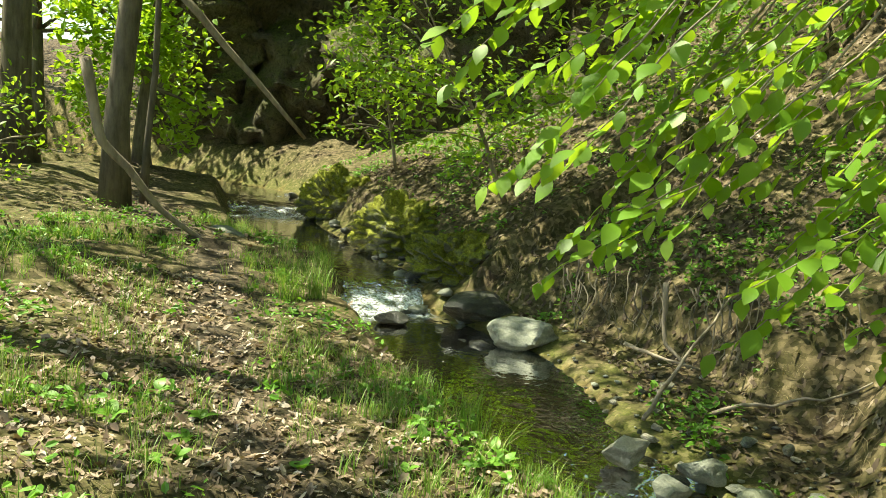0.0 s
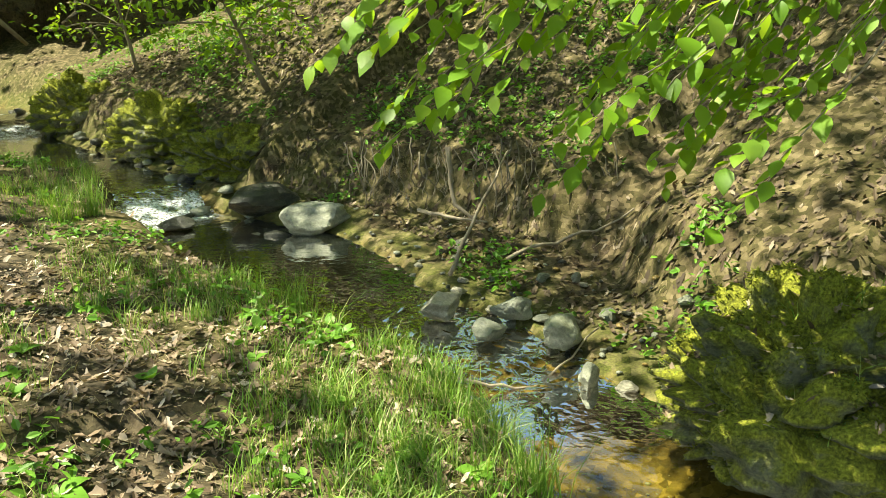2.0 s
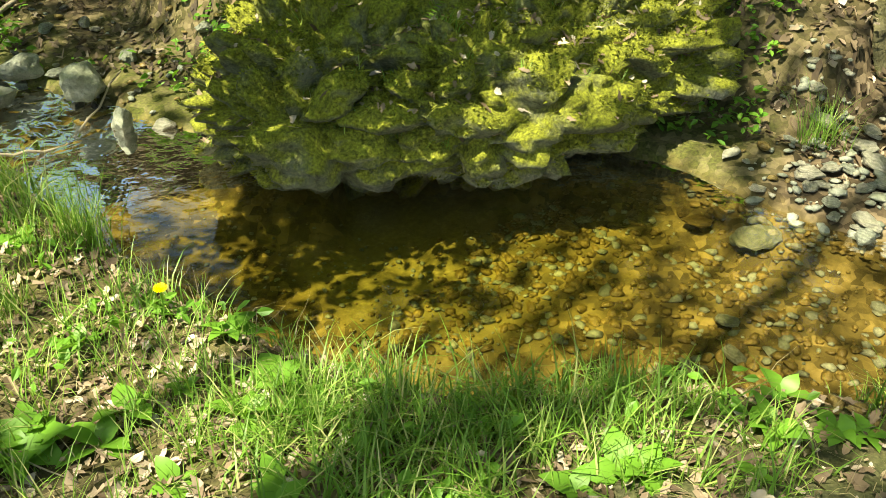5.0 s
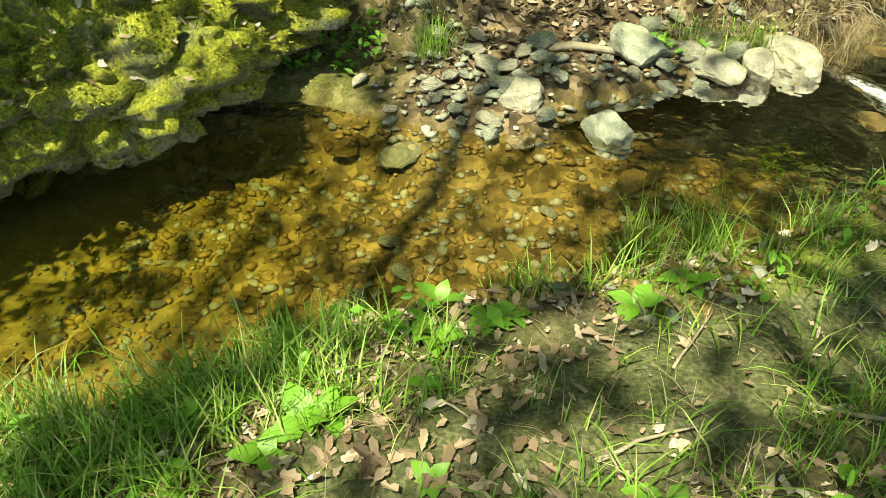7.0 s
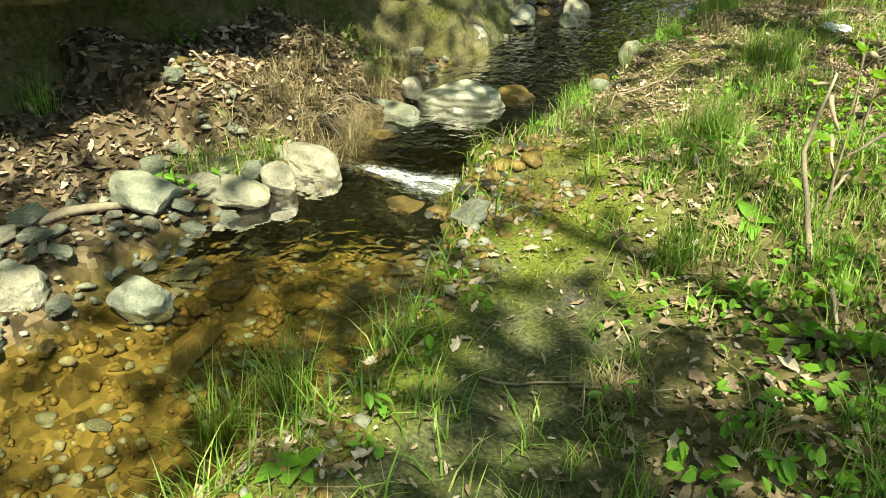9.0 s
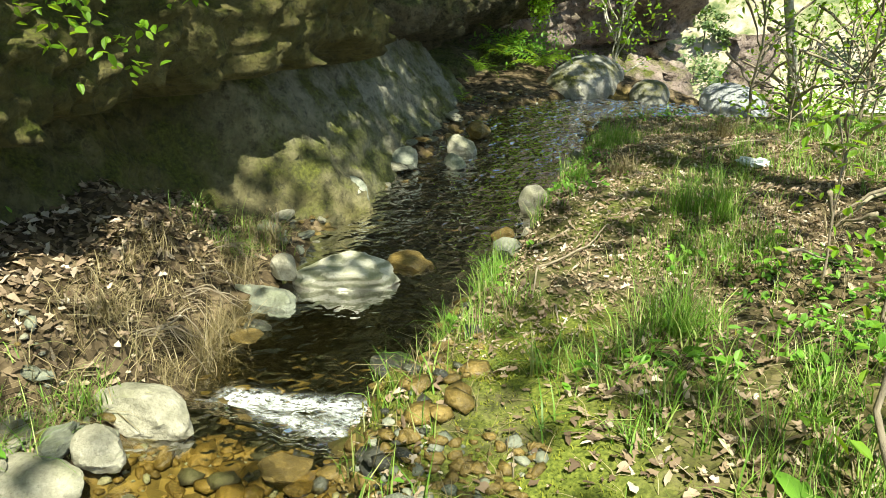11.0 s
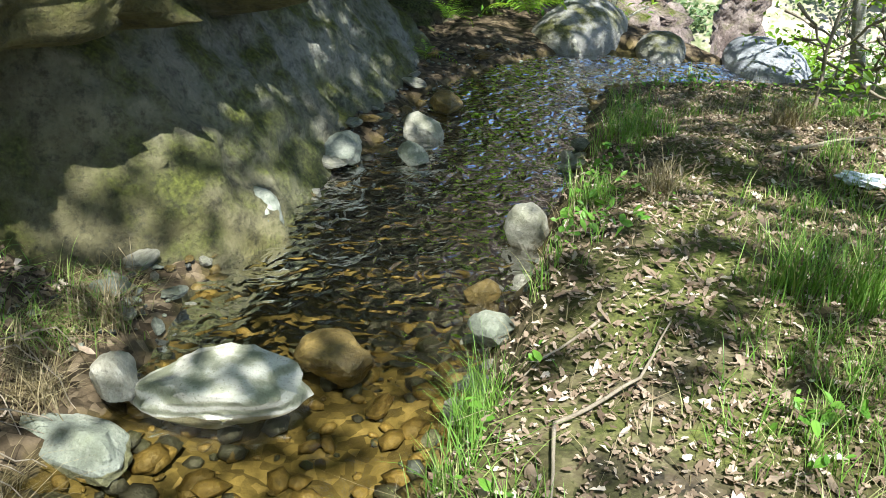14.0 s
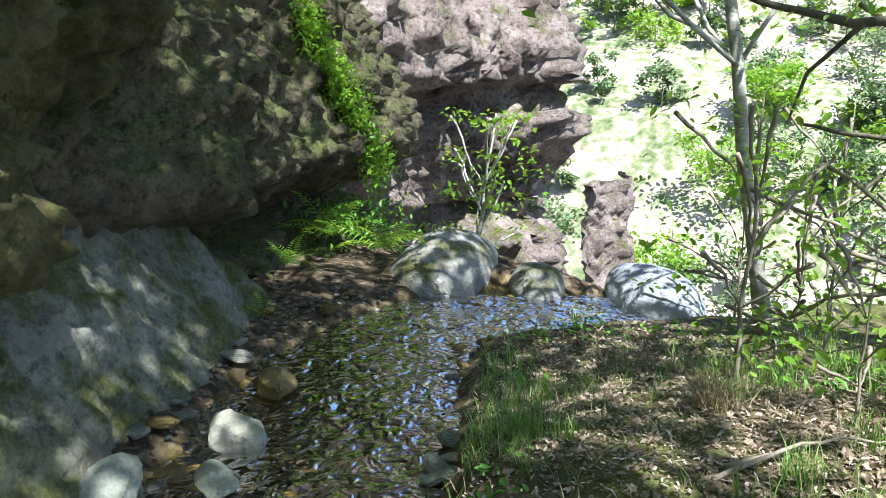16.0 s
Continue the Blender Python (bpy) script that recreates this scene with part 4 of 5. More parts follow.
litter("leaf_litter", *spots(16000, 4.5, 9.0, -6.5, -1.8, lambda x, y, u, d, s: (s > 0) * (d > 0.2) * 0.9, 9), 0.015, 0.04, 10, "pale dry leaves on the lower footpath")
litter("leaf_crumbs", *spots(26000, 4.3, 8.6, -6.2, -1.6, lambda x, y, u, d, s: (s > 0) * (d > 0.15) * sstep(2.2, 1.0, d) * clumpy(x, y, 1.6, 95, -0.5, 0.3), 57), 0.010, 0.028, 58, "pale pinkish crumbs of dry leaves on the lower path")
litter("leaf_crumbs", *spots(75000, -2.5, 8.5, -6.0, 5.0, lambda x, y, u, d, s: (s > 0) * (d > 0.04) * sstep(3.5, 1.5, d) * (1 - sstep(18.2, 19.0, u) * sstep(26, 25, u) * 0.72 * np.exp(-((d - np.interp(u, TRAIL_U, TRAIL)) / 0.42) ** 2)), 7), 0.010, 0.030, 8, "crumbs of broken leaves and bark on the ground")


def no_trail(u, d):
    return 1 - np.interp(u, [0, 13, 15, 17.5, 18.8], [0.95, 0.95, 0.8, 0.6, 0.97]) * np.exp(-((d - np.interp(u, TRAIL_U, TRAIL)) / 0.36) ** 2)


blades("grass", *spots(36000, -4, 10, -7, 9, lambda x, y, u, d, s: (s > 0) * (d > 0.12) * clumpy(x, y, 1.5, 60, -0.25, 0.55) * no_trail(u, d) * sstep(5, 2.5, d), 11), 9, 0.15, 0.005, 0.02, 0.6, 12, GRASS, "tufts of fresh green grass on the near bank")
blades("grass", *spots(15000, -4, 9.5, -6, 10, lambda x, y, u, d, s: (s > 0) * np.exp(-((d - 0.18) / 0.14) ** 2) * clumpy(x, y, 2.2, 63, 0.05, 0.6) * (1 - 0.7 * sstep(20.5, 21.5, u) * sstep(24.5, 23.5, u)) * (1 - 0.8 * sstep(30.5, 32, u)), 13), 14, 0.21, 0.005, 0.03, 0.75, 14, GRASS, "long green grass fringing the water's edge")
blades("grass", *spots(16000, -2.5, 5.5, -3.5, 5, lambda x, y, u, d, s: (s > 0) * (d > 0.1) * clumpy(x, y, 2.1, 71, -0.3, 0.6) * no_trail(u, d), 31), 8, 0.14, 0.0045, 0.025, 0.6, 32, GRASS, "short green grass and shoots beside the footpath")
blades("grass", *spots(2500, 4.2, 7.6, -2.0, 1.0, lambda x, y, u, d, s: (s < 0) * (d > 0.10) * (u > 22.5) * (u < 28.3) * sstep(0.8, 0.25, d) * clumpy(x, y, 2.0, 64, -0.1, 0.5), 37), 9, 0.17, 0.005, 0.03, 1.1, 38, GRASS, "green grass drooping over the far bank")
blades("grass", *spots(16000, -0.6, 4.2, -3.2, 3.6, lambda x, y, u, d, s: (s > 0) * (d > 0.06) * sstep(1.5, 0.3, d) * sstep(13, 14, u) * clumpy(x, y, 2.6, 73, -0.5, 0.45) * no_trail(u, d) * (1 - 0.8 * sstep(20.5, 21.2, u) * sstep(25, 24, u)), 43), 8, 0.17, 0.007, 0.03, 0.9, 44, GRASS, "soft bending green grass along the pool's edge")
blades("plant_debris", *spots(12000, -1.5, 8.5, -5.5, 4.5, lambda x, y, u, d, s: (s > 0) * (d > 0.05) * 0.8 * (1 - sstep(18.2, 19.0, u) * sstep(23, 22, u) * 0.4 * np.exp(-((d - np.interp(u, TRAIL_U, TRAIL)) / 0.42) ** 2)), 39), 3, 0.10, 0.003, 0.05, 1.8, 40, STRAW, "dead straws and needles strewn over the path", "plant debris")
blades("dry_grass", *spots(9000, -1.5, 4.0, 3.0, 9.0, lambda x, y, u, d, s: (s < 0) * np.exp(-((d - lookup(BAR, u) - 0.2) / 0.12) ** 2) * clumpy(x, y, 2.4, 77, 0.0, 0.5), 41), 6, 0.14, 0.004, 0.04, 1.5, 42, STRAW, "dry grass and rootlets hanging over the undercut bank", "dry grass")
blades("moss", *spots(60000, 2.0, 6.5, -3.6, -0.2, lambda x, y, u, d, s: (s > 0) * (d > 0.02) * np.maximum(sstep(21.4, 22.4, u), sstep(20, 20.8, u) * sstep(0.5, 0.3, d)) * sstep(26.5, 25, u) * (1 - no_trail(u, d)), 33), 3, 0.022, 0.007, 0.012, 0.7, 34, MOSS, "yellow-green moss carpeting the footpath", "moss")
blades("dry_grass", *spots(3200, 4.2, 7.4, -2.0, 1.0, lambda x, y, u, d, s: (s < 0) * (d > 0.10) * (u > 22.5) * (u < 28.3) * np.exp(-((d - 0.36) / 0.12) ** 2), 15), 10, 0.16, 0.005, 0.03, 1.3, 16, STRAW, "dry straw-coloured grass hanging over the bank", "dry grass")
blades("dry_grass", *spots(2600, 1.0, 9, -6, 3, lambda x, y, u, d, s: (s > 0) * (d > 0.15) * clumpy(x, y, 1.7, 66, 0.1, 0.6), 17), 8, 0.15, 0.004, 0.03, 0.9, 18, STRAW, "dry bent grass among the green tufts", "dry grass")


# ---- leaves, trees ----
def leaf_cards(centres, sizes, seed, droop=0.3, long=1.0):
    """Pointed leaf blades folded along the midrib, as vertices and faces."""
    rng = np.random.RandomState(seed)
    n = len(centres)
    shape = np.array([[-0.5, 0, 0], [-0.2, 0.27, 0.06], [0.2, 0.22, 0.05], [0.55, 0, -0.06], [0.2, -0.22, 0.05], [-0.2, -0.27, 0.06]]) * np.array([long, 1, 1])
    v = np.repeat(shape[None], n, 0) * np.asarray(sizes)[:, None, None]
    yaw, pitch, roll = rng.uniform(0, 6.28, n), rng.normal(droop, 0.45, n), rng.normal(0, 0.5, n)
    cr, sr = np.cos(roll)[:, None], np.sin(roll)[:, None]
    y1, z1 = cr * v[:, :, 1] - sr * v[:, :, 2], sr * v[:, :, 1] + cr * v[:, :, 2]
    cp, sp = np.cos(pitch)[:, None], np.sin(pitch)[:, None]
    x2, z2 = cp * v[:, :, 0] + sp * z1, -sp * v[:, :, 0] + cp * z1
    cy, sy = np.cos(yaw)[:, None], np.sin(yaw)[:, None]
    w = np.stack([cy * x2 - sy * y1, sy * x2 + cy * y1, z2], -1) + np.asarray(centres)[:, None]
    b = np.arange(n)[:, None, None] * 6
    return w.reshape(-1, 3), (b + np.array([[0, 3, 2, 1], [0, 5, 4, 3]])[None]).reshape(-1, 4)


def tree(x, y, high, radius, trunk_r, leaves, size, seed, label, leaf=LEAF_DARK, bark=BARK, lean=(0, 0), base=0.45, flat=0.6, clumps=26, name="tree", limbs=12, bow=2.2):
    rng = random.Random(seed)
    z = height1(x, y) - 0.1
    root = tagged(new(name), label, "tree")
    top = Vector((lean[0], lean[1], high))
    pts = bent((0, 0, 0), top, rng, 9, 0.03)
    pts = [Vector((p.x + lean[0] * ((i / 9) ** bow - i / 9), p.y + lean[1] * ((i / 9) ** bow - i / 9), p.z)) for i, p in enumerate(pts)] if high > 4 else pts
    v, f = tube(pts, [trunk_r * (1.35 if i == 0 else 1.0) * (1 - 0.75 * i / 9) for i in range(10)], 10)
    part("trunk", mesh_of("trunk", v, f, bark), root)
    mid = pts[6] + Vector((0, 0, 0))
    nrng = np.random.RandomState(seed)
    ends, centres = [], []
    for k in range(clumps):
        a, rr = rng.uniform(0, 6.28), radius * math.sqrt(rng.random())
        zz = high * (base + (1.0 - base) * rng.random() ** 0.8)
        e = Vector((lean[0] * zz / high + rr * math.cos(a), lean[1] * zz / high + rr * math.sin(a), zz))
        ends.append(e)
        start = pts[min(9, max(3, int(9 * (e.z / high) * 0.75)))]
        if k < limbs:
            limb("limb", start, e, trunk_r * 0.3, 0.012, rng, bark, root, 6, 0.08, -0.05, 6)
        m = leaves // clumps
        centres.append(nrng.normal(0, 1, (m, 3)) * np.array([1, 1, flat]) * radius * 0.17 + np.array(e))
    c = np.concatenate(centres)
    v, f = leaf_cards(c, nrng.uniform(0.6, 1.3, len(c)) * size, seed)
    part("crown", mesh_of("crown", v, f, leaf, False), root)
    root.matrix_world = pose(x, y, z)
    return root


# tall trees whose crowns shade the stream
SHADE_A = [(6.3, 6.2, 9.0, 3.4, -2.6, 1.0, 3600), (6.6, 4.4, 9.0, 3.2, -5.0, 0.5, 2800), (-5.2, 3.8, 9.5, 2.8, 4.2, 2.3, 2700), (5.6, -7.6, 8.5, 2.6, 0.9, 4.6, 4800), (7.5, 10.0, 10, 3.6, -3.0, 1.0, 4200), (5.2, 2.6, 8.5, 3.0, -1.2, 1.2, 2300), (9.5, 1.8, 9.0, 3.4, -2.0, -0.5, 2600), (-6.0, 1.6, 9.5, 2.4, 4.8, 0.0, 1400), (-3.5, -3.0, 9.5, 1.7, 1.9, 2.6, 1100)]
SHADE_B = [(11.0, 5.5, 9.0, 3.4, -2.0, 0.0, 2600), (2.6, -4.5, 9.0, 2.4, 1.4, 2.9, 2600), (4.8, 6.8, 9.5, 3.4, -3.4, 1.0, 4200), (-6.5, 5.5, 10, 3.0, 0.5, 2.0, 800), (0.5, -8.0, 9.0, 3.2, 0.5, 0.5, 1500)]
for k, (tx, ty, th, tr, lx, ly, n) in enumerate(SHADE_A + SHADE_B):
    tree(tx, ty, th, tr, 0.16, n, 0.16, 200 + k, "tall broad-leaved tree shading the stream", base=0.62, clumps=30, lean=(lx, ly))
# upstream trees and the bright wood behind them
tree(-4.45, 8.3, 9.5, 3.0, 0.14, 3600, 0.16, 230, "grey-barked tree standing on the near bank", base=0.62, lean=(1.6, 1.2))
tree(-4.5, 9.0, 7.0, 1.4, 0.045, 700, 0.13, 231, "slender sapling beside the tree", base=0.5, lean=(0.1, 0))
tree(-7.3, 10.7, 10, 2.8, 0.22, 2200, 0.15, 232, "brown tree trunk further up the bank", base=0.5)
for k, (tx, ty, th, tr) in enumerate([(-10, 15, 7, 3.0), (-13, 12, 8, 3.5), (-14, 20, 9, 4.0), (-9, 22, 9, 4), (-18, 14, 9, 4), (-6.5, 12.6, 4.0, 1.3), (-9.0, 9.0, 4.5, 2.0), (-20, 22, 11, 5)]):
    tree(tx, ty, th, tr, 0.14, 3600, 0.16, 240 + k, "bright green young tree in the woods upstream", LEAF, base=0.12, flat=0.9, clumps=34)
tree(7.92, -6.74, 5.5, 1.8, 0.052, 1900, 0.065, 260, "slender birch with pale ringed bark above the falls", LEAF, BIRCH, (0.6, 0.95), 0.35, name="birch_tree", bow=1.0)
tree(7.1, -5.35, 1.5, 0.55, 0.015, 300, 0.05, 261, "thin green shrub at the foot of the birch", LEAF, TWIG, base=0.2, name="shrub")
tree(6.6, -6.0, 2.2, 0.9, 0.02, 520, 0.055, 262, "leafy shrub beside the grassy bank", LEAF, TWIG, base=0.2, name="shrub")
tree(11.2, -6.6, 2.2, 0.5, 0.03, 420, 0.075, 263, "small white-barked sapling on the large boulder", LEAF, BIRCH, (0.3, -0.5), 0.4, name="shrub")
for k in range(150):
    r = random.Random(300 + k)
    q, w = r.uniform(20, 75), r.uniform(-28, 28)
    tx, ty = 9 + 0.55 * q + 0.83 * w, -6.9 - 0.83 * q + 0.55 * w
    tree(tx, ty, r.uniform(1.6, 4.2), r.uniform(1.0, 2.6), 0.05, 800, 0.28, 300 + k, "grey-green bush on the sunny far hillside", LEAF_GREY if k % 3 else LEAF, base=0.1, flat=0.7, clumps=12, name="bush", limbs=2)

# unseen trees added above the far bank to cover the sky mirrored in the water
for k, (tx, ty) in enumerate([(6.5, 4.2), (9.0, 4.0), (8.5, 7.0), (11.5, 2.5), (12.5, 6.0), (7.0, 12.5), (10.5, 9.5), (3.6, 11.5), (14, 3), (13, 0)]):
    tree(tx, ty, 7.5, 3.2, 0.13, 3000, 0.18, 280 + k, "leafy tree added out of view to cover the reflected sky", LEAF_DARK, base=0.25, flat=0.9, clumps=30)
# a lit rock tower in the valley
rock_wall("cliff", [(21.5, -17.5), (22.6, -18.4), (21.9, -19.6), (23.5, -20.8)], -14, -2.4, lambda s, z: 0.12 * (-3 - z) + 0.15 * np.sin(1.7 * z), ROCK_FAR, "sunlit rock tower in the valley below", 0.12, 0.14, 91)


# ---- the leafy branches over the water ----
def leaf_mesh(seed):
    rng = random.Random(seed)
    rows = [(0.0, 0.0), (0.12, 0.16), (0.3, 0.30), (0.52, 0.31), (0.74, 0.2), (0.9, 0.08), (1.0, 0.0)]
    v, f = [], []
    bow = rng.uniform(0.10, 0.35)
    for i, (t, w) in enumerate(rows):
        w = w * rng.uniform(0.9, 1.1)
        z = -bow * t * t
        v += [(t, w, z + 0.10 * w), (t, 0, z), (t, -w, z + 0.10 * w)]
    for i in range(len(rows) - 1):
        a = 3 * i
        f += [(a, a + 1, a + 4, a + 3), (a + 1, a + 2, a + 5, a + 4)]
    return v, f


def mat_spray_leaf():
    m = Nodes("hazel leaf")
    c = m.ramp(m.chance(), (0.0, (0.11, 0.24, 0.018)), (0.6, (0.18, 0.35, 0.03)), (1.0, (0.28, 0.44, 0.06)))
    wave = m.node("ShaderNodeTexWave", Scale=9.0, Distortion=1.0)
    m.link(m.local(), wave.inputs["Vector"])
    m.done(m.mix(m.math("MULTIPLY", wave.outputs["Fac"], 0.25), c, (0.05, 0.12, 0.01)), 0.5, m.bump(wave.outputs["Fac"], 0.25, 0.01), 0.35)
    glow = m.t.nodes.new("ShaderNodeBsdfTranslucent")
    m.link(m.mix(0.55, c, (0.42, 0.62, 0.04)), glow.inputs[0])
    mix = m.node("ShaderNodeMixShader", Fac=0.5)
    m.link(m.bsdf.outputs[0], mix.inputs[1])
    m.link(glow.outputs[0], mix.inputs[2])
    m.link(mix.outputs[0], m.out.inputs[0])
    return m.mat


SPRAY = mat_spray_leaf()
HAZEL_LEAVES = [mesh_of("leaf", *leaf_mesh(k), SPRAY) for k in range(5)]


spent, heap = [0], ([], [])


def spray(root, start, tip, rng, count, size, sag=0.04, r=0.004, leafy=0.25):
    ob, pts = limb("twig", start, tip, r, 0.0012, rng, TWIG, root, 10, 0.05, sag, 5)
    for k in range(count):
        t = leafy + (1 - leafy) * (k + 0.5) / count
        i = min(9, int(t * 10))
        p = pts[i].lerp(pts[i + 1], t * 10 - i)
        way = (pts[i + 1] - pts[i]).normalized()
        yaw = math.degrees(math.atan2(way.y, way.x)) + (55 if k % 2 else -55) + rng.uniform(-35, 35)
        s = size * rng.uniform(0.65, 1.25)
        m = pose(*(p + Vector((0, 0, -0.004))), rng.uniform(-30, 30), rng.uniform(5, 60), yaw) @ Matrix.Diagonal((s, s, s, 1))
        if spent[0] < 300:
            part("leaf", rng.choice(HAZEL_LEAVES), root, m=m)
        else:
            me = rng.choice(HAZEL_LEAVES)
            n = len(heap[0])
            heap[0].extend(tuple(m @ w.co) for w in me.vertices)
            heap[1].extend(tuple(n + i for i in f.vertices) for f in me.polygons)
        spent[0] += 1


def hazel():
    rng = random.Random(77)
    bx, by = 4.6, 4.6
    bz = height1(bx, by) - 0.05
    root = tagged(new("hazel_tree"), "hazel tree with fresh green leaves drooping over the stream", "tree")
    limb("trunk", (bx, by, bz), (3.4, 4.0, 3.6), 0.07, 0.035, rng, BARK, root, 9, 0.05)
    for e in ((1.3, 2.8, 2.6), (1.7, 2.5, 2.5), (0.9, 3.0, 2.55)):
        limb("limb", (3.4, 4.0, 3.6), e, 0.03, 0.012, rng, BARK, root, 9, 0.05)
    tips = [(0.27, 2.58, 1.02), (0.09, 2.65, 1.30), (0.50, 2.60, 1.26), (0.79, 2.50, 0.88), (1.14, 2.44, 0.98), (-0.10, 2.60, 1.72), (0.35, 2.75, 1.62), (0.80, 2.70, 1.45), (1.10, 2.60, 1.40), (1.45, 2.50, 1.15), (1.25, 2.20, 0.80), (1.40, 2.30, 1.05), (0.10, 2.9, 1.6), (0.6, 3.0, 1.55), (1.0, 3.0, 1.6), (1.7, 2.4, 1.3), (1.3, 2.7, 1.6), (1.6, 2.7, 1.5), (1.9, 2.6, 1.55)]
    tips = tips + [tuple(Vector(t) + Vector((rng.gauss(0.12, 0.2), rng.gauss(0.12, 0.24), rng.gauss(0.28, 0.2)))) for t in tips * 5]
    for k, tip in enumerate(tips):
        s = Vector(tip) + Vector((rng.uniform(0.45, 0.75), rng.uniform(-0.05, 0.2), rng.uniform(0.55, 0.8)))
        spray(root, s, tip, rng, 16, 0.08)
        limb("twig", s, rng.choice([(1.3, 2.8, 2.6), (1.7, 2.5, 2.5), (0.9, 3.0, 2.55)]), 0.004, 0.008, rng, TWIG, root, 5, 0.05, 0, 5)
    part("foliage", mesh_of("foliage", heap[0], heap[1], LEAF), root)["kind"] = "stuff"
    return root


hazel()
tree(-0.3, 9.4, 2.1, 1.4, 0.03, 2200, 0.085, 401, "hazel shrub with fresh leaves on the far bank", LEAF, TWIG, (-0.9, -1.0), 0.25, name="shrub")
tree(1.5, 9.0, 2.2, 1.4, 0.03, 1700, 0.085, 402, "leafy shrub on the steep bank", LEAF, TWIG, (-0.4, -0.8), 0.25, name="shrub")
tree(-2.2, 12.4, 2.0, 1.0, 0.03, 700, 0.09, 403, "leafy shrub above the upper stream", LEAF, TWIG, (-0.4, -0.4), 0.2, name="shrub")
tree(-5.4, 6.2, 1.0, 0.9, 0.02, 700, 0.07, 404, "low green shrub under the trees", LEAF, TWIG, base=0.15, name="shrub")
tree(-6.2, 8.2, 1.2, 1.1, 0.02, 800, 0.07, 405, "low green shrub under the trees", LEAF, TWIG, base=0.15, name="shrub")


# ---- herbs, ferns, flowers ----
def herb_stuff(name, x, y, z, per, size, rise, seed, label, material=HERB):
    rng = np.random.RandomState(seed)
    n = len(x) * per
    c = np.stack([np.repeat(x, per) + rng.normal(0, 0.035, n), np.repeat(y, per) + rng.normal(0, 0.035, n), np.repeat(z, per) + rng.uniform(0.01, rise, n)], 1)
    v, f = leaf_cards(c, rng.uniform(0.5, 1.3, n) * size, seed, 0.1)
    return tagged(new(name, mesh_of(name, v, f, material, False)), label, "herbs", kind="stuff")


herb_stuff("herbs", *spots(16000, -4.5, 9, -6.5, 9, lambda x, y, u, d, s: (s > 0) * (d > 0.15) * clumpy(x, y, 1.6, 81, -0.2, 0.5) * no_trail(u, d), 82), 6, 0.045, 0.08, 83, "small green herbs among grass on the near bank")
herb_stuff("herbs", *spots(20000, -5, 8, 0, 14.5, lambda x, y, u, d, s: (s < 0) * (d > 0.2) * (clumpy(x, y, 1.0, 84, 0.1, 0.7) + 0.35 * sstep(9, 7, u) * clumpy(x, y, 1.4, 87, -0.2, 0.5)), 85), 7, 0.05, 0.10, 86, "scattered green seedlings on the leaf-covered slope")


def broadleaf(x, y, count, long, seed, label="broad-leaved green herb growing among the grass"):
    rng = random.Random(seed)
    root = tagged(new("broadleaf_plant"), label, "plant", "herbs on the bank")
    v, f = leaf_mesh(seed)
    me = mesh_of("leaf", [(a, b * 0.95, c + 0.55 * a * (1 - 0.55 * a)) for a, b, c in v], f, HERB)
    for k in range(count):
        s = long * rng.uniform(0.6, 1.15)
        part("leaf", me, root, m=pose(0, 0, 0.005, rng.uniform(-20, 20), rng.uniform(-35, 10), 360 * k / count + rng.uniform(-25, 25)) @ Matrix.Diagonal((s, s, s, 1)))
    root.matrix_world = pose(x, y, height1(x, y))


HERBS = [(0.73, 1.17), (1.17, 0.57), (1.31, 0.48), (1.21, 0.17), (0.95, 1.05), (0.75, 1.31), (1.16, 0.87), (2.26, -0.21), (2.07, -0.10), (0.72, 1.27), (0.18, 1.61), (0.30, 1.58), (0.90, 1.01), (2.25, -0.24), (1.63, -0.92), (2.36, -1.75), (-1.52, 3.68), (-1.92, 3.39), (0.1, 3.05), (0.35, 2.6), (1.0, 0.75), (1.5, 0.3), (0.5, 1.2), (3.0, -1.9)]
for k in range(800):
    r = random.Random(1500 + k)
    hx, hy = r.uniform(-1.5, 3.2), r.uniform(-2.2, 4.5)
    u1, d1, s1, _z = stream_at(np.array([hx]), np.array([hy]))
    if s1[0] > 0 and 0.12 < d1[0] < 2.0 and clumpy(np.array([hx]), np.array([hy]), 1.3, 91, -0.1, 0.4)[0] * no_trail(u1, d1)[0] > r.random() + 0.15:
        HERBS.append((hx, hy))
for k, (hx, hy) in enumerate(HERBS):
    broadleaf(hx, hy, 4 + k % 4, 0.06 + 0.022 * (k % 3), 500 + k)


def frond_mesh(seed):
    rng = random.Random(seed)
    v, f = [], []
    n = 13
    for i in range(n):
        t = (i + 0.5) / n
        x, z = t, 0.55 * t - 0.62 * t * t
        w = 0.26 * math.sin(math.pi * min(1, 0.22 + 0.80 * t)) + 0.01
        for side in (-1, 1):
            b = len(v)
            v += [(x - 0.022, 0, z), (x + 0.03, side * w * 0.5, z + 0.02), (x + 0.05, side * w, z - 0.03), (x - 0.0, side * w * 0.5, z + 0.01)]
            f.append((b, b + 1, b + 2, b + 3))
    return mesh_of("frond", v, f, LEAF, False)


FROND = [frond_mesh(k) for k in range(2)]


def fern(x, y, z, count, long, seed, label):
    rng = random.Random(seed)
    root = tagged(new("fern"), label, "fern")
    for k in range(count):
        s = long * rng.uniform(0.7, 1.2)
        part("frond", FROND[k % 2], root, m=pose(0, 0, 0, rng.uniform(-15, 15), rng.uniform(-45, 5), 360 * k / count + rng.uniform(-20, 20)) @ Matrix.Diagonal((s, s, s, 1)))
    root.matrix_world = pose(x, y, z)


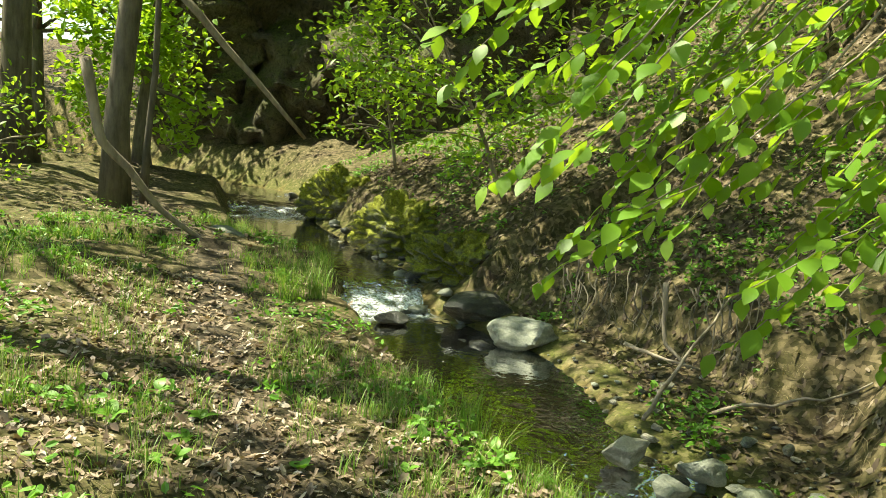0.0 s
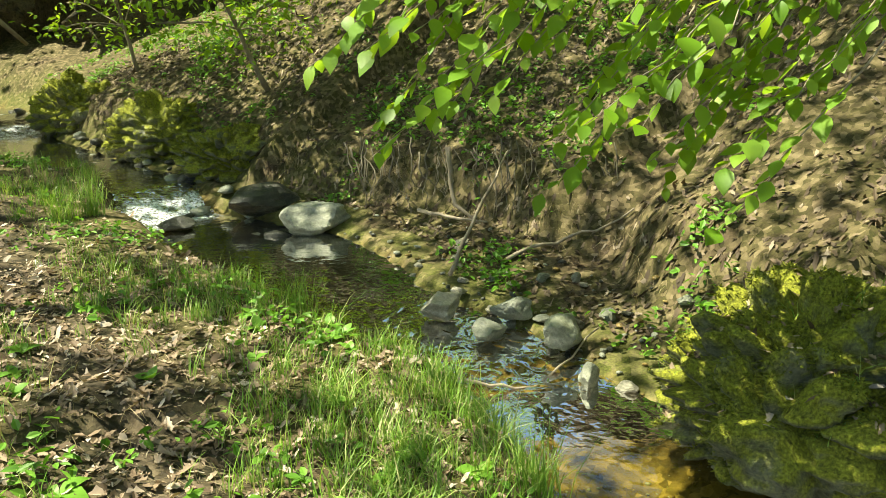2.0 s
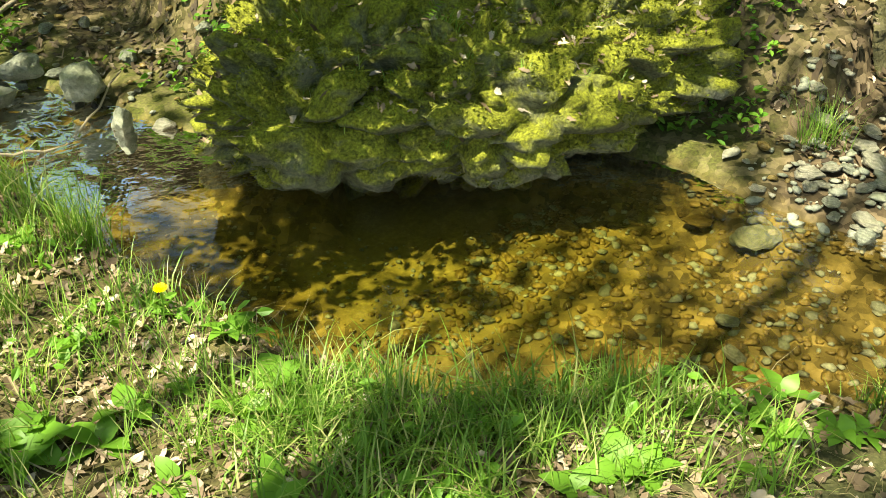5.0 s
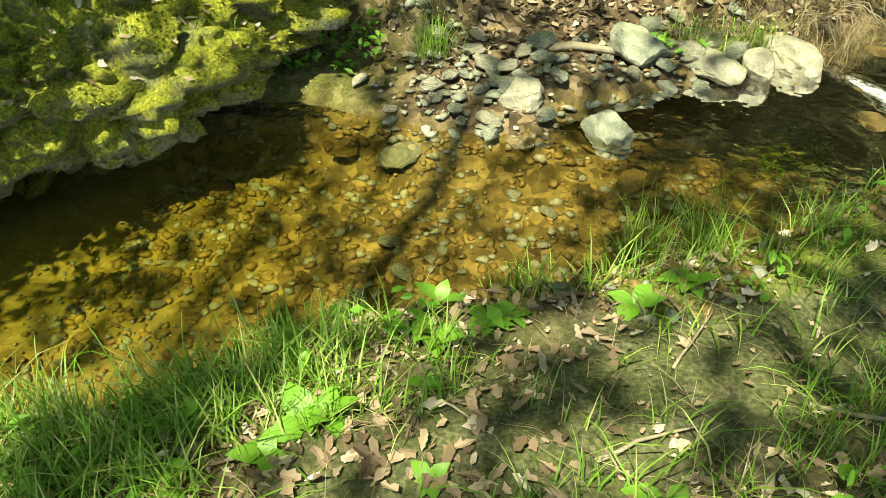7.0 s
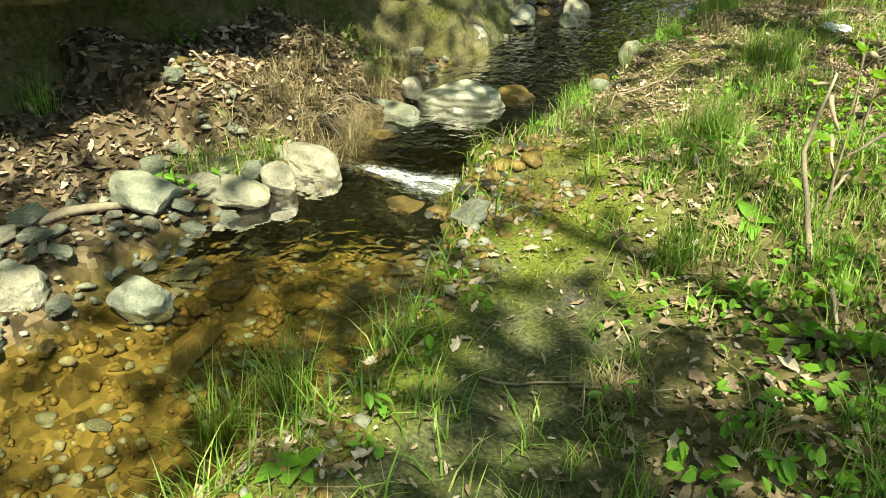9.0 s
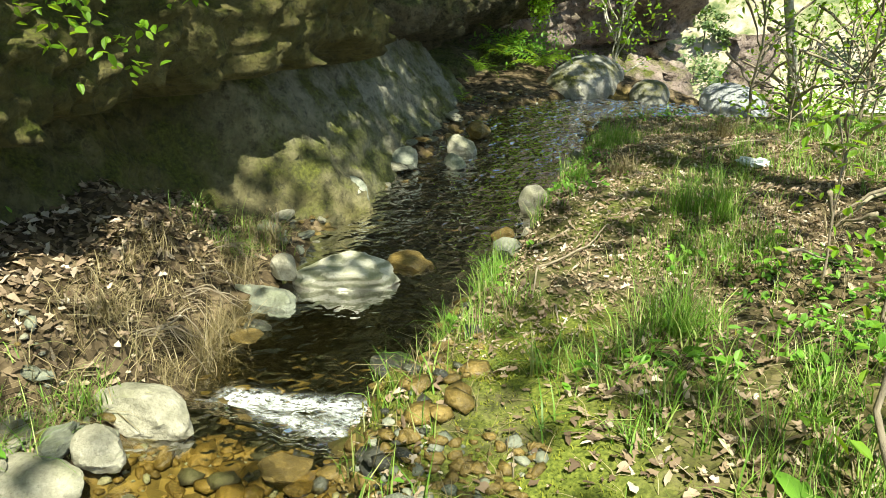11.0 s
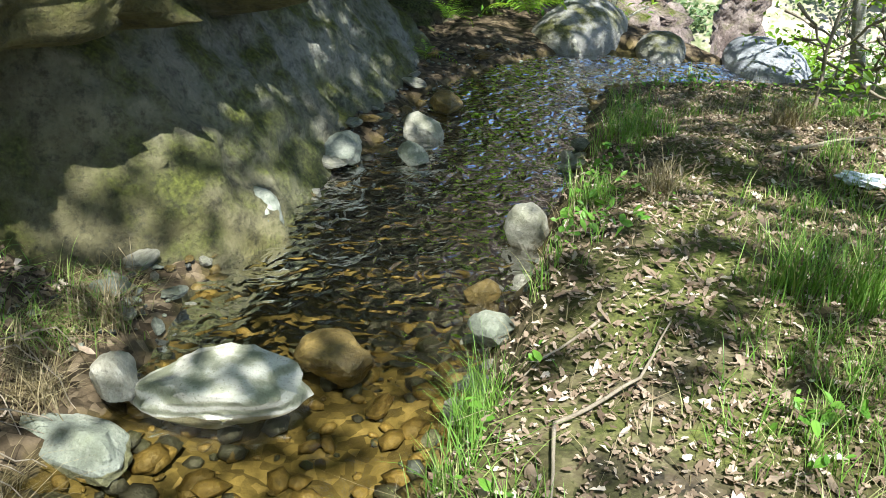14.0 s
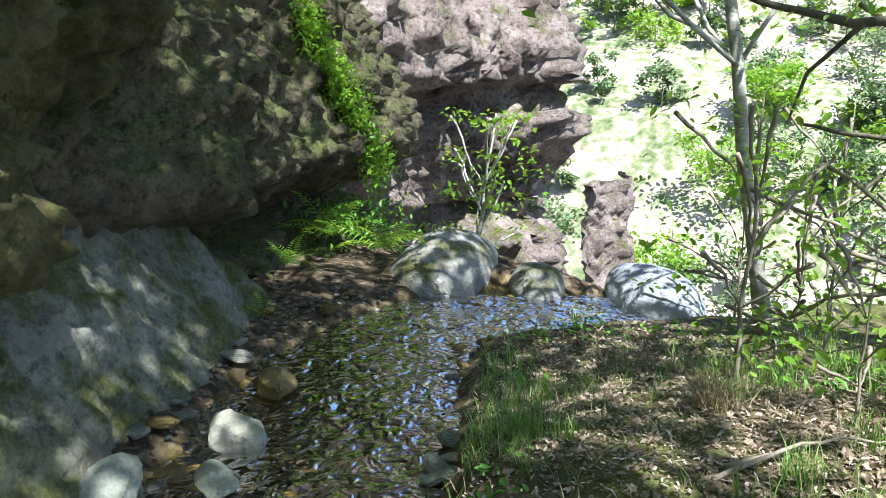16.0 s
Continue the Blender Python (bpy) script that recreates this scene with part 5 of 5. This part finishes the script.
fern(1.86, 2.70, -0.28, 6, 0.13, 1, "small green fern in a crack of the mossy boulder")
fern(2.42, 2.62, on_rock(MOSSY[1], 2.42, 2.62), 9, 0.20, 2, "bushy green fern growing on the mossy boulder")
fern(2.95, 2.28, on_rock(MOSSY[1], 2.95, 2.28), 8, 0.20, 3, "bright green fern hanging from the boulder")
fern(10.7, -5.35, -0.55, 12, 0.55, 4, "large bright fern beside the grey boulder")
fern(11.0, -5.0, -0.45, 12, 0.50, 5, "large bright fern under the buttress")
fern(9.95, -3.95, -0.70, 8, 0.30, 6, "dark green fern at the wall's foot")
fern(10.4, -4.4, -0.50, 9, 0.30, 7, "dark green fern on the rock ledge")


def cushion(x, y, z, sx, sy, sz, count, size, seed, label, material=LEAF):
    rng = np.random.RandomState(seed)
    c = rng.normal(0, 1, (count, 3)) * np.array([sx, sy, sz]) + np.array([x, y, z])
    v, f = leaf_cards(c, rng.uniform(0.6, 1.3, count) * size, seed, 0.5)
    return tagged(new("hanging_plant", mesh_of("hanging_plant", v, f, material, False)), label, "plant", kind="stuff")


for k in range(7):
    t = k / 6
    cushion(11.25 - 0.18 * t, -4.96 - 0.56 * t, 1.30 - 1.18 * t, 0.07, 0.07, 0.12, 420, 0.05, 520 + k, "bright green plants hanging from the buttress edge")
cushion(11.15, -5.3, -0.35, 0.3, 0.25, 0.08, 500, 0.05, 530, "green ivy spreading under the buttress", HERB)
for k, (cx, cy, cz) in enumerate([(5.35, -0.35, 0.9), (5.6, -0.55, 0.72), (5.15, -0.2, 1.05), (6.0, -0.9, 0.95)]):
    cushion(cx, cy, cz, 0.10, 0.08, 0.07, 40, 0.055, 540 + k, "green ivy leaves on the rock overhang", LEAF)


def dandelion(x, y):
    rng = random.Random(5)
    root = tagged(new("dandelion"), "yellow dandelion flower on a thin stem", "flower")
    limb("stem", (0, 0, 0), (0.01, 0, 0.13), 0.0022, 0.002, rng, HERB, root, 4, 0.05, 0, 6)
    v, f = [], []
    for ring, (n, r, z) in enumerate([(18, 0.019, 0.002), (14, 0.014, 0.006), (9, 0.009, 0.009)]):
        for k in range(n):
            a = 6.283 * k / n + ring
            b = len(v)
            v += [(0, 0, 0), (r * math.cos(a - 0.14), r * math.sin(a - 0.14), z), (1.1 * r * math.cos(a), 1.1 * r * math.sin(a), z + 0.001), (r * math.cos(a + 0.14), r * math.sin(a + 0.14), z)]
            f.append((b, b + 1, b + 2, b + 3))
    part("flower", mesh_of("flower", v, f, YELLOW, False), root, "yellow flower head", pose(0.01, 0, 0.13, 10, 0, 0))
    root.matrix_world = pose(x, y, height1(x, y))


dandelion(0.76, 1.80)

# ---- tussocks that stand out ----
def tussock(x, y, count, long, seed, material, label, bend=0.6, spread=0.05, z=None):
    a = np.array([x]), np.array([y]), np.array([height1(x, y) if z is None else z])
    ob = blades("grass_tuft", *a, count, long, 0.0045, spread, bend, seed, material, label)
    del ob["kind"]
    ob["category"] = "grass tuft"


for k, (gx1, gy1, gl) in enumerate([(2.9, -0.25, 0.27), (2.75, -0.02, 0.25), (5.25, -2.16, 0.30), (5.45, -2.3, 0.25), (5.25, -3.29, 0.38), (5.1, -3.4, 0.32), (0.76, 2.39, 0.30), (-0.05, 4.2, 0.36), (-1.69, 6.1, 0.34), (-1.55, 6.3, 0.3), (6.4, -3.3, 0.27), (7.2, -4.1, 0.3), (1.7, -1.5, 0.24), (2.9, -1.6, 0.26), (4.0, -2.3, 0.3)]):
    tussock(gx1, gy1, 130, gl, 560 + k, GRASS, "dense tuft of long green grass beside the water")
for k, (gx1, gy1, gl) in enumerate([(3.75, 1.25, 0.28), (4.72, -0.22, 0.26), (4.94, 0.86, 0.2)]):
    tussock(gx1, gy1, 110, gl, 580 + k, GRASS, "bright green grass tuft on the far bank")
for k, (gx1, gy1, gl) in enumerate([(6.84, -4.87, 0.24), (5.38, -0.72, 0.30), (5.65, -0.85, 0.32), (5.05, -0.5, 0.26), (6.1, -1.0, 0.3), (6.5, -1.25, 0.28), (2.3, -1.1, 0.2), (6.3, -3.6, 0.2)]):
    tussock(gx1, gy1, 150, gl, 590 + k, STRAW, "tuft of dry straw-coloured grass", 0.95)
for k, (gx1, gy1, gz1) in enumerate([(2.45, 2.45, on_rock(MOSSY[1], 2.45, 2.45)), (2.98, 2.25, on_rock(MOSSY[1], 2.98, 2.25)), (3.2, 2.15, on_rock(MOSSY[2], 3.2, 2.15))]):
    tussock(gx1, gy1, 60, 0.22, 600 + k, STRAW if k else GRASS, "thin grass hanging over the mossy boulder", 1.2, 0.03, gz1)


# ---- sticks, roots, log ----
def stick(points, r, seed, label, name="stick", lift=0.015, material=TWIG, on_ground=True, wander=0.05):
    rng = random.Random(seed)
    pts = []
    for i in range(len(points) - 1):
        a, b = points[i], points[i + 1]
        seg = bent(a, b, rng, 5, wander)
        pts += seg[:-1] if i < len(points) - 2 else seg
    if on_ground:
        pts = [Vector((p.x, p.y, height1(p.x, p.y) + lift + p.z)) for p in pts]
    n = len(pts)
    v, f = tube(pts, [r * (1 - 0.6 * i / (n - 1)) for i in range(n)], 6)
    return tagged(new(name, mesh_of(name, v, f, material)), label, name)


stick([(0.30, 4.00, 0.02), (0.85, 3.80, 0.10), (1.16, 3.81, 0.10), (1.62, 4.12, 0.06)], 0.012, 1, "thin dark branch lying across the riffle")
stick([(0.93, 5.04, -0.2), (1.2, 5.45, 0.1), (1.55, 5.96, 0.44)], 0.016, 2, "bare forked branch leaning on the bank", "branch", on_ground=False)
stick([(1.11, 6.05, 0.48), (1.14, 5.96, 0.05), (1.3, 5.85, -0.08)], 0.022, 3, "exposed root hanging from the undercut bank", "root", on_ground=False)
stick([(0.86, 6.0, 0.02), (1.1, 5.85, -0.02), (1.35, 5.75, -0.05)], 0.018, 4, "exposed root lying under the bank", "root", on_ground=False)
stick([(1.35, 5.3, 0), (1.86, 5.4, 0.05), (2.3, 5.3, 0.02)], 0.016, 5, "crooked grey branch on the gravel")
stick([(1.81, -0.58, 0), (1.85, -0.89, 0.01)], 0.008, 6, "short dead twig on the footpath")
stick([(2.39, -1.01, 0), (2.27, -1.25, 0.01)], 0.005, 7, "thin pale twig on the footpath")
stick([(4.10, 0.79, 0), (4.18, 0.42, 0.03), (4.35, 0.12, 0.02)], 0.028, 8, "long weathered root on the gravel bar", "root")
stick([(5.6, 0.42, 0), (5.13, 0.05, 0.02)], 0.012, 9, "thin dead branch on the leaf slope")
stick([(5.06, -2.29, 0), (5.08, -2.57, 0.02), (5.25, -2.80, 0.03)], 0.007, 10, "bent dry twig on the mossy path")
stick([(5.06, -2.29, 0), (4.78, -2.11, 0.0)], 0.007, 11, "thin dry twig on the path")
stick([(6.32, -4.22, 0), (6.26, -4.60, 0.04), (6.1, -4.9, 0.02)], 0.010, 12, "thin dead branch beside the path")
stick([(6.35, -4.32, 0), (6.25, -4.71, 0.02)], 0.010, 13, "dead branch lying in the leaves")
stick([(6.92, -5.51, 0.02), (6.35, -5.27, 0.02)], 0.014, 14, "dead branch lying in the leaves")
stick([(-4.6, 9.8, 3.0), (-3.1, 10.6, 1.2)], 0.06, 15, "pale leaning dead trunk above the stream", "log", on_ground=False, wander=0.01)
stick([(-3.64, 6.47, 1.86), (-3.53, 6.54, 1.17), (-3.2, 6.9, 0.6), (-2.75, 7.3, 0.15)], 0.05, 16, "grey dead branch propped on the bank", "branch", on_ground=False)
stick([(2.70, -1.96, -0.1), (2.94, -1.99, 0.25), (2.98, -2.07, 0.5)], 0.012, 17, "bare pale sapling stem beside the path", "sapling", on_ground=False)
stick([(2.78, -2.30, -0.15), (2.89, -2.32, 0.05)], 0.014, 18, "pale broken stub standing in the leaves", "stub", on_ground=False)
for k in range(46):
    r = random.Random(700 + k)
    sx, sy = r.uniform(-1, 8.2), r.uniform(-5.5, 3)
    u1, d1, s1, _z = stream_at(np.array([sx]), np.array([sy]))
    if s1[0] > 0 and 0.15 < d1[0] < 3:
        a = r.uniform(0, 6.28)
        ln = r.uniform(0.12, 0.5)
        stick([(sx, sy, 0), (sx + ln * math.cos(a), sy + ln * math.sin(a), 0.01)], r.uniform(0.003, 0.007), 750 + k, "thin dead twig lying in the leaf litter", "twig", 0.008)
for k in range(44):
    r = random.Random(800 + k)
    t = r.random()
    rx, ry = 0.3 + 2.2 * t, 6.75 - 1.1 * t
    stick([(rx, ry + 0.05, r.uniform(0.35, 0.5)), (rx + r.uniform(-0.1, 0.1), ry - 0.12, 0.2), (rx + r.uniform(-0.15, 0.15), ry - 0.2, r.uniform(-0.1, 0.1))], r.uniform(0.003, 0.008), 830 + k, "thin root hanging from the undercut bank", "root", on_ground=False, material=BARK, wander=0.2)

for k, (sx, sy, sh, sr) in enumerate([(2.95, -2.15, 0.55, 0.22), (3.5, -2.7, 0.8, 0.35), (5.0, -4.1, 0.7, 0.3), (2.35, -1.8, 0.25, 0.18), (6.3, -5.0, 0.8, 0.4), (4.2, -3.2, 0.6, 0.3)]):
    tree(sx, sy, sh, sr, 0.008, 50, 0.055, 900 + k, "small green sapling beside the footpath", LEAF, TWIG, base=0.35, clumps=8, name="sapling", limbs=5)


for k in range(22):
    r = random.Random(870 + k)
    t = r.random()
    tx, ty = 5.15 + 1.2 * t, -0.38 - 0.55 * t
    tz = height1(tx, ty)
    stick([(tx, ty, tz + 0.01), (tx + r.uniform(-0.1, 0.1), ty - r.uniform(0.08, 0.16), tz + r.uniform(-0.02, 0.05)), (tx + r.uniform(-0.2, 0.1), ty - r.uniform(0.2, 0.38), tz - r.uniform(0.08, 0.26))], r.uniform(0.002, 0.005), 1300 + k, "bare dry twig hanging over the far bank", "twig", on_ground=False, wander=0.12)

# ---- bare boughs hanging beside the birch ----
stick([(5.7, -6.6, 1.75), (6.1, -5.6, 1.30), (6.66, -5.25, 1.18), (6.81, -5.22, 1.22), (7.08, -5.14, 1.30), (7.4, -5.0, 1.5)], 0.028, 920, "dark bare bough reaching over the path", "bough", on_ground=False, material=BARK)
stick([(6.62, -5.26, 1.18), (6.84, -5.26, 0.99), (6.91, -5.26, 0.78)], 0.012, 921, "dark bare twig drooping from the bough", "bough", on_ground=False, material=BARK)
stick([(5.7, -6.4, 0.95), (6.2, -5.5, 0.80), (6.49, -5.29, 0.75), (6.65, -5.25, 0.76), (6.82, -5.2, 0.79)], 0.018, 922, "dark bare bough low beside the path", "bough", on_ground=False, material=BARK)
for k in range(110):
    r = random.Random(940 + k)
    sx, sy = r.uniform(5.6, 8.0), r.uniform(-6.4, -4.3)
    if sy > -0.75 * sx - 0.1:
        continue
    a, ln = r.gauss(-0.9, 0.6), r.uniform(0.2, 0.7)
    stick([(sx, sy, 0), (sx + ln * math.cos(a), sy + ln * math.sin(a), r.uniform(0.0, 0.06))], r.uniform(0.003, 0.008), 1060 + k, "thin dead stick in the brushwood beside the path", "stick", 0.012)
for k, (sx, sy, sh) in enumerate([(7.3, -6.1, 1.3), (7.0, -5.9, 1.0), (6.7, -6.3, 1.5), (7.6, -6.9, 1.6), (6.4, -5.7, 0.9), (8.3, -6.9, 1.1)]):
    tree(sx, sy, sh, 0.55, 0.010, 150, 0.045, 1200 + k, "thin twiggy shrub with small fresh leaves", LEAF, TWIG, base=0.25, clumps=14, name="shrub", limbs=12)


# ---- a scrap of plastic in the leaves ----
def plastic_scrap(x, y):
    bm = bmesh.new()
    bmesh.ops.create_icosphere(bm, subdivisions=4, radius=1.0)
    co = np.array([v.co[:] for v in bm.verts])
    p = co * np.array([0.10, 0.045, 0.03]) * (1 + 0.5 * fbm(co, 2.2, 4, 95, 0.6))[:, None]
    me = mesh_of("plastic_bag", p, [[v.index for v in f.verts] for f in bm.faces], PLASTIC, False)
    bm.free()
    ob = new("plastic_bag", me)
    ob.matrix_world = pose(x, y, height1(x, y) + 0.03, 0, 0, 45)
    return tagged(ob, "crumpled whitish plastic bag lying in the leaves", "bag")


plastic_scrap(5.88, -4.32)
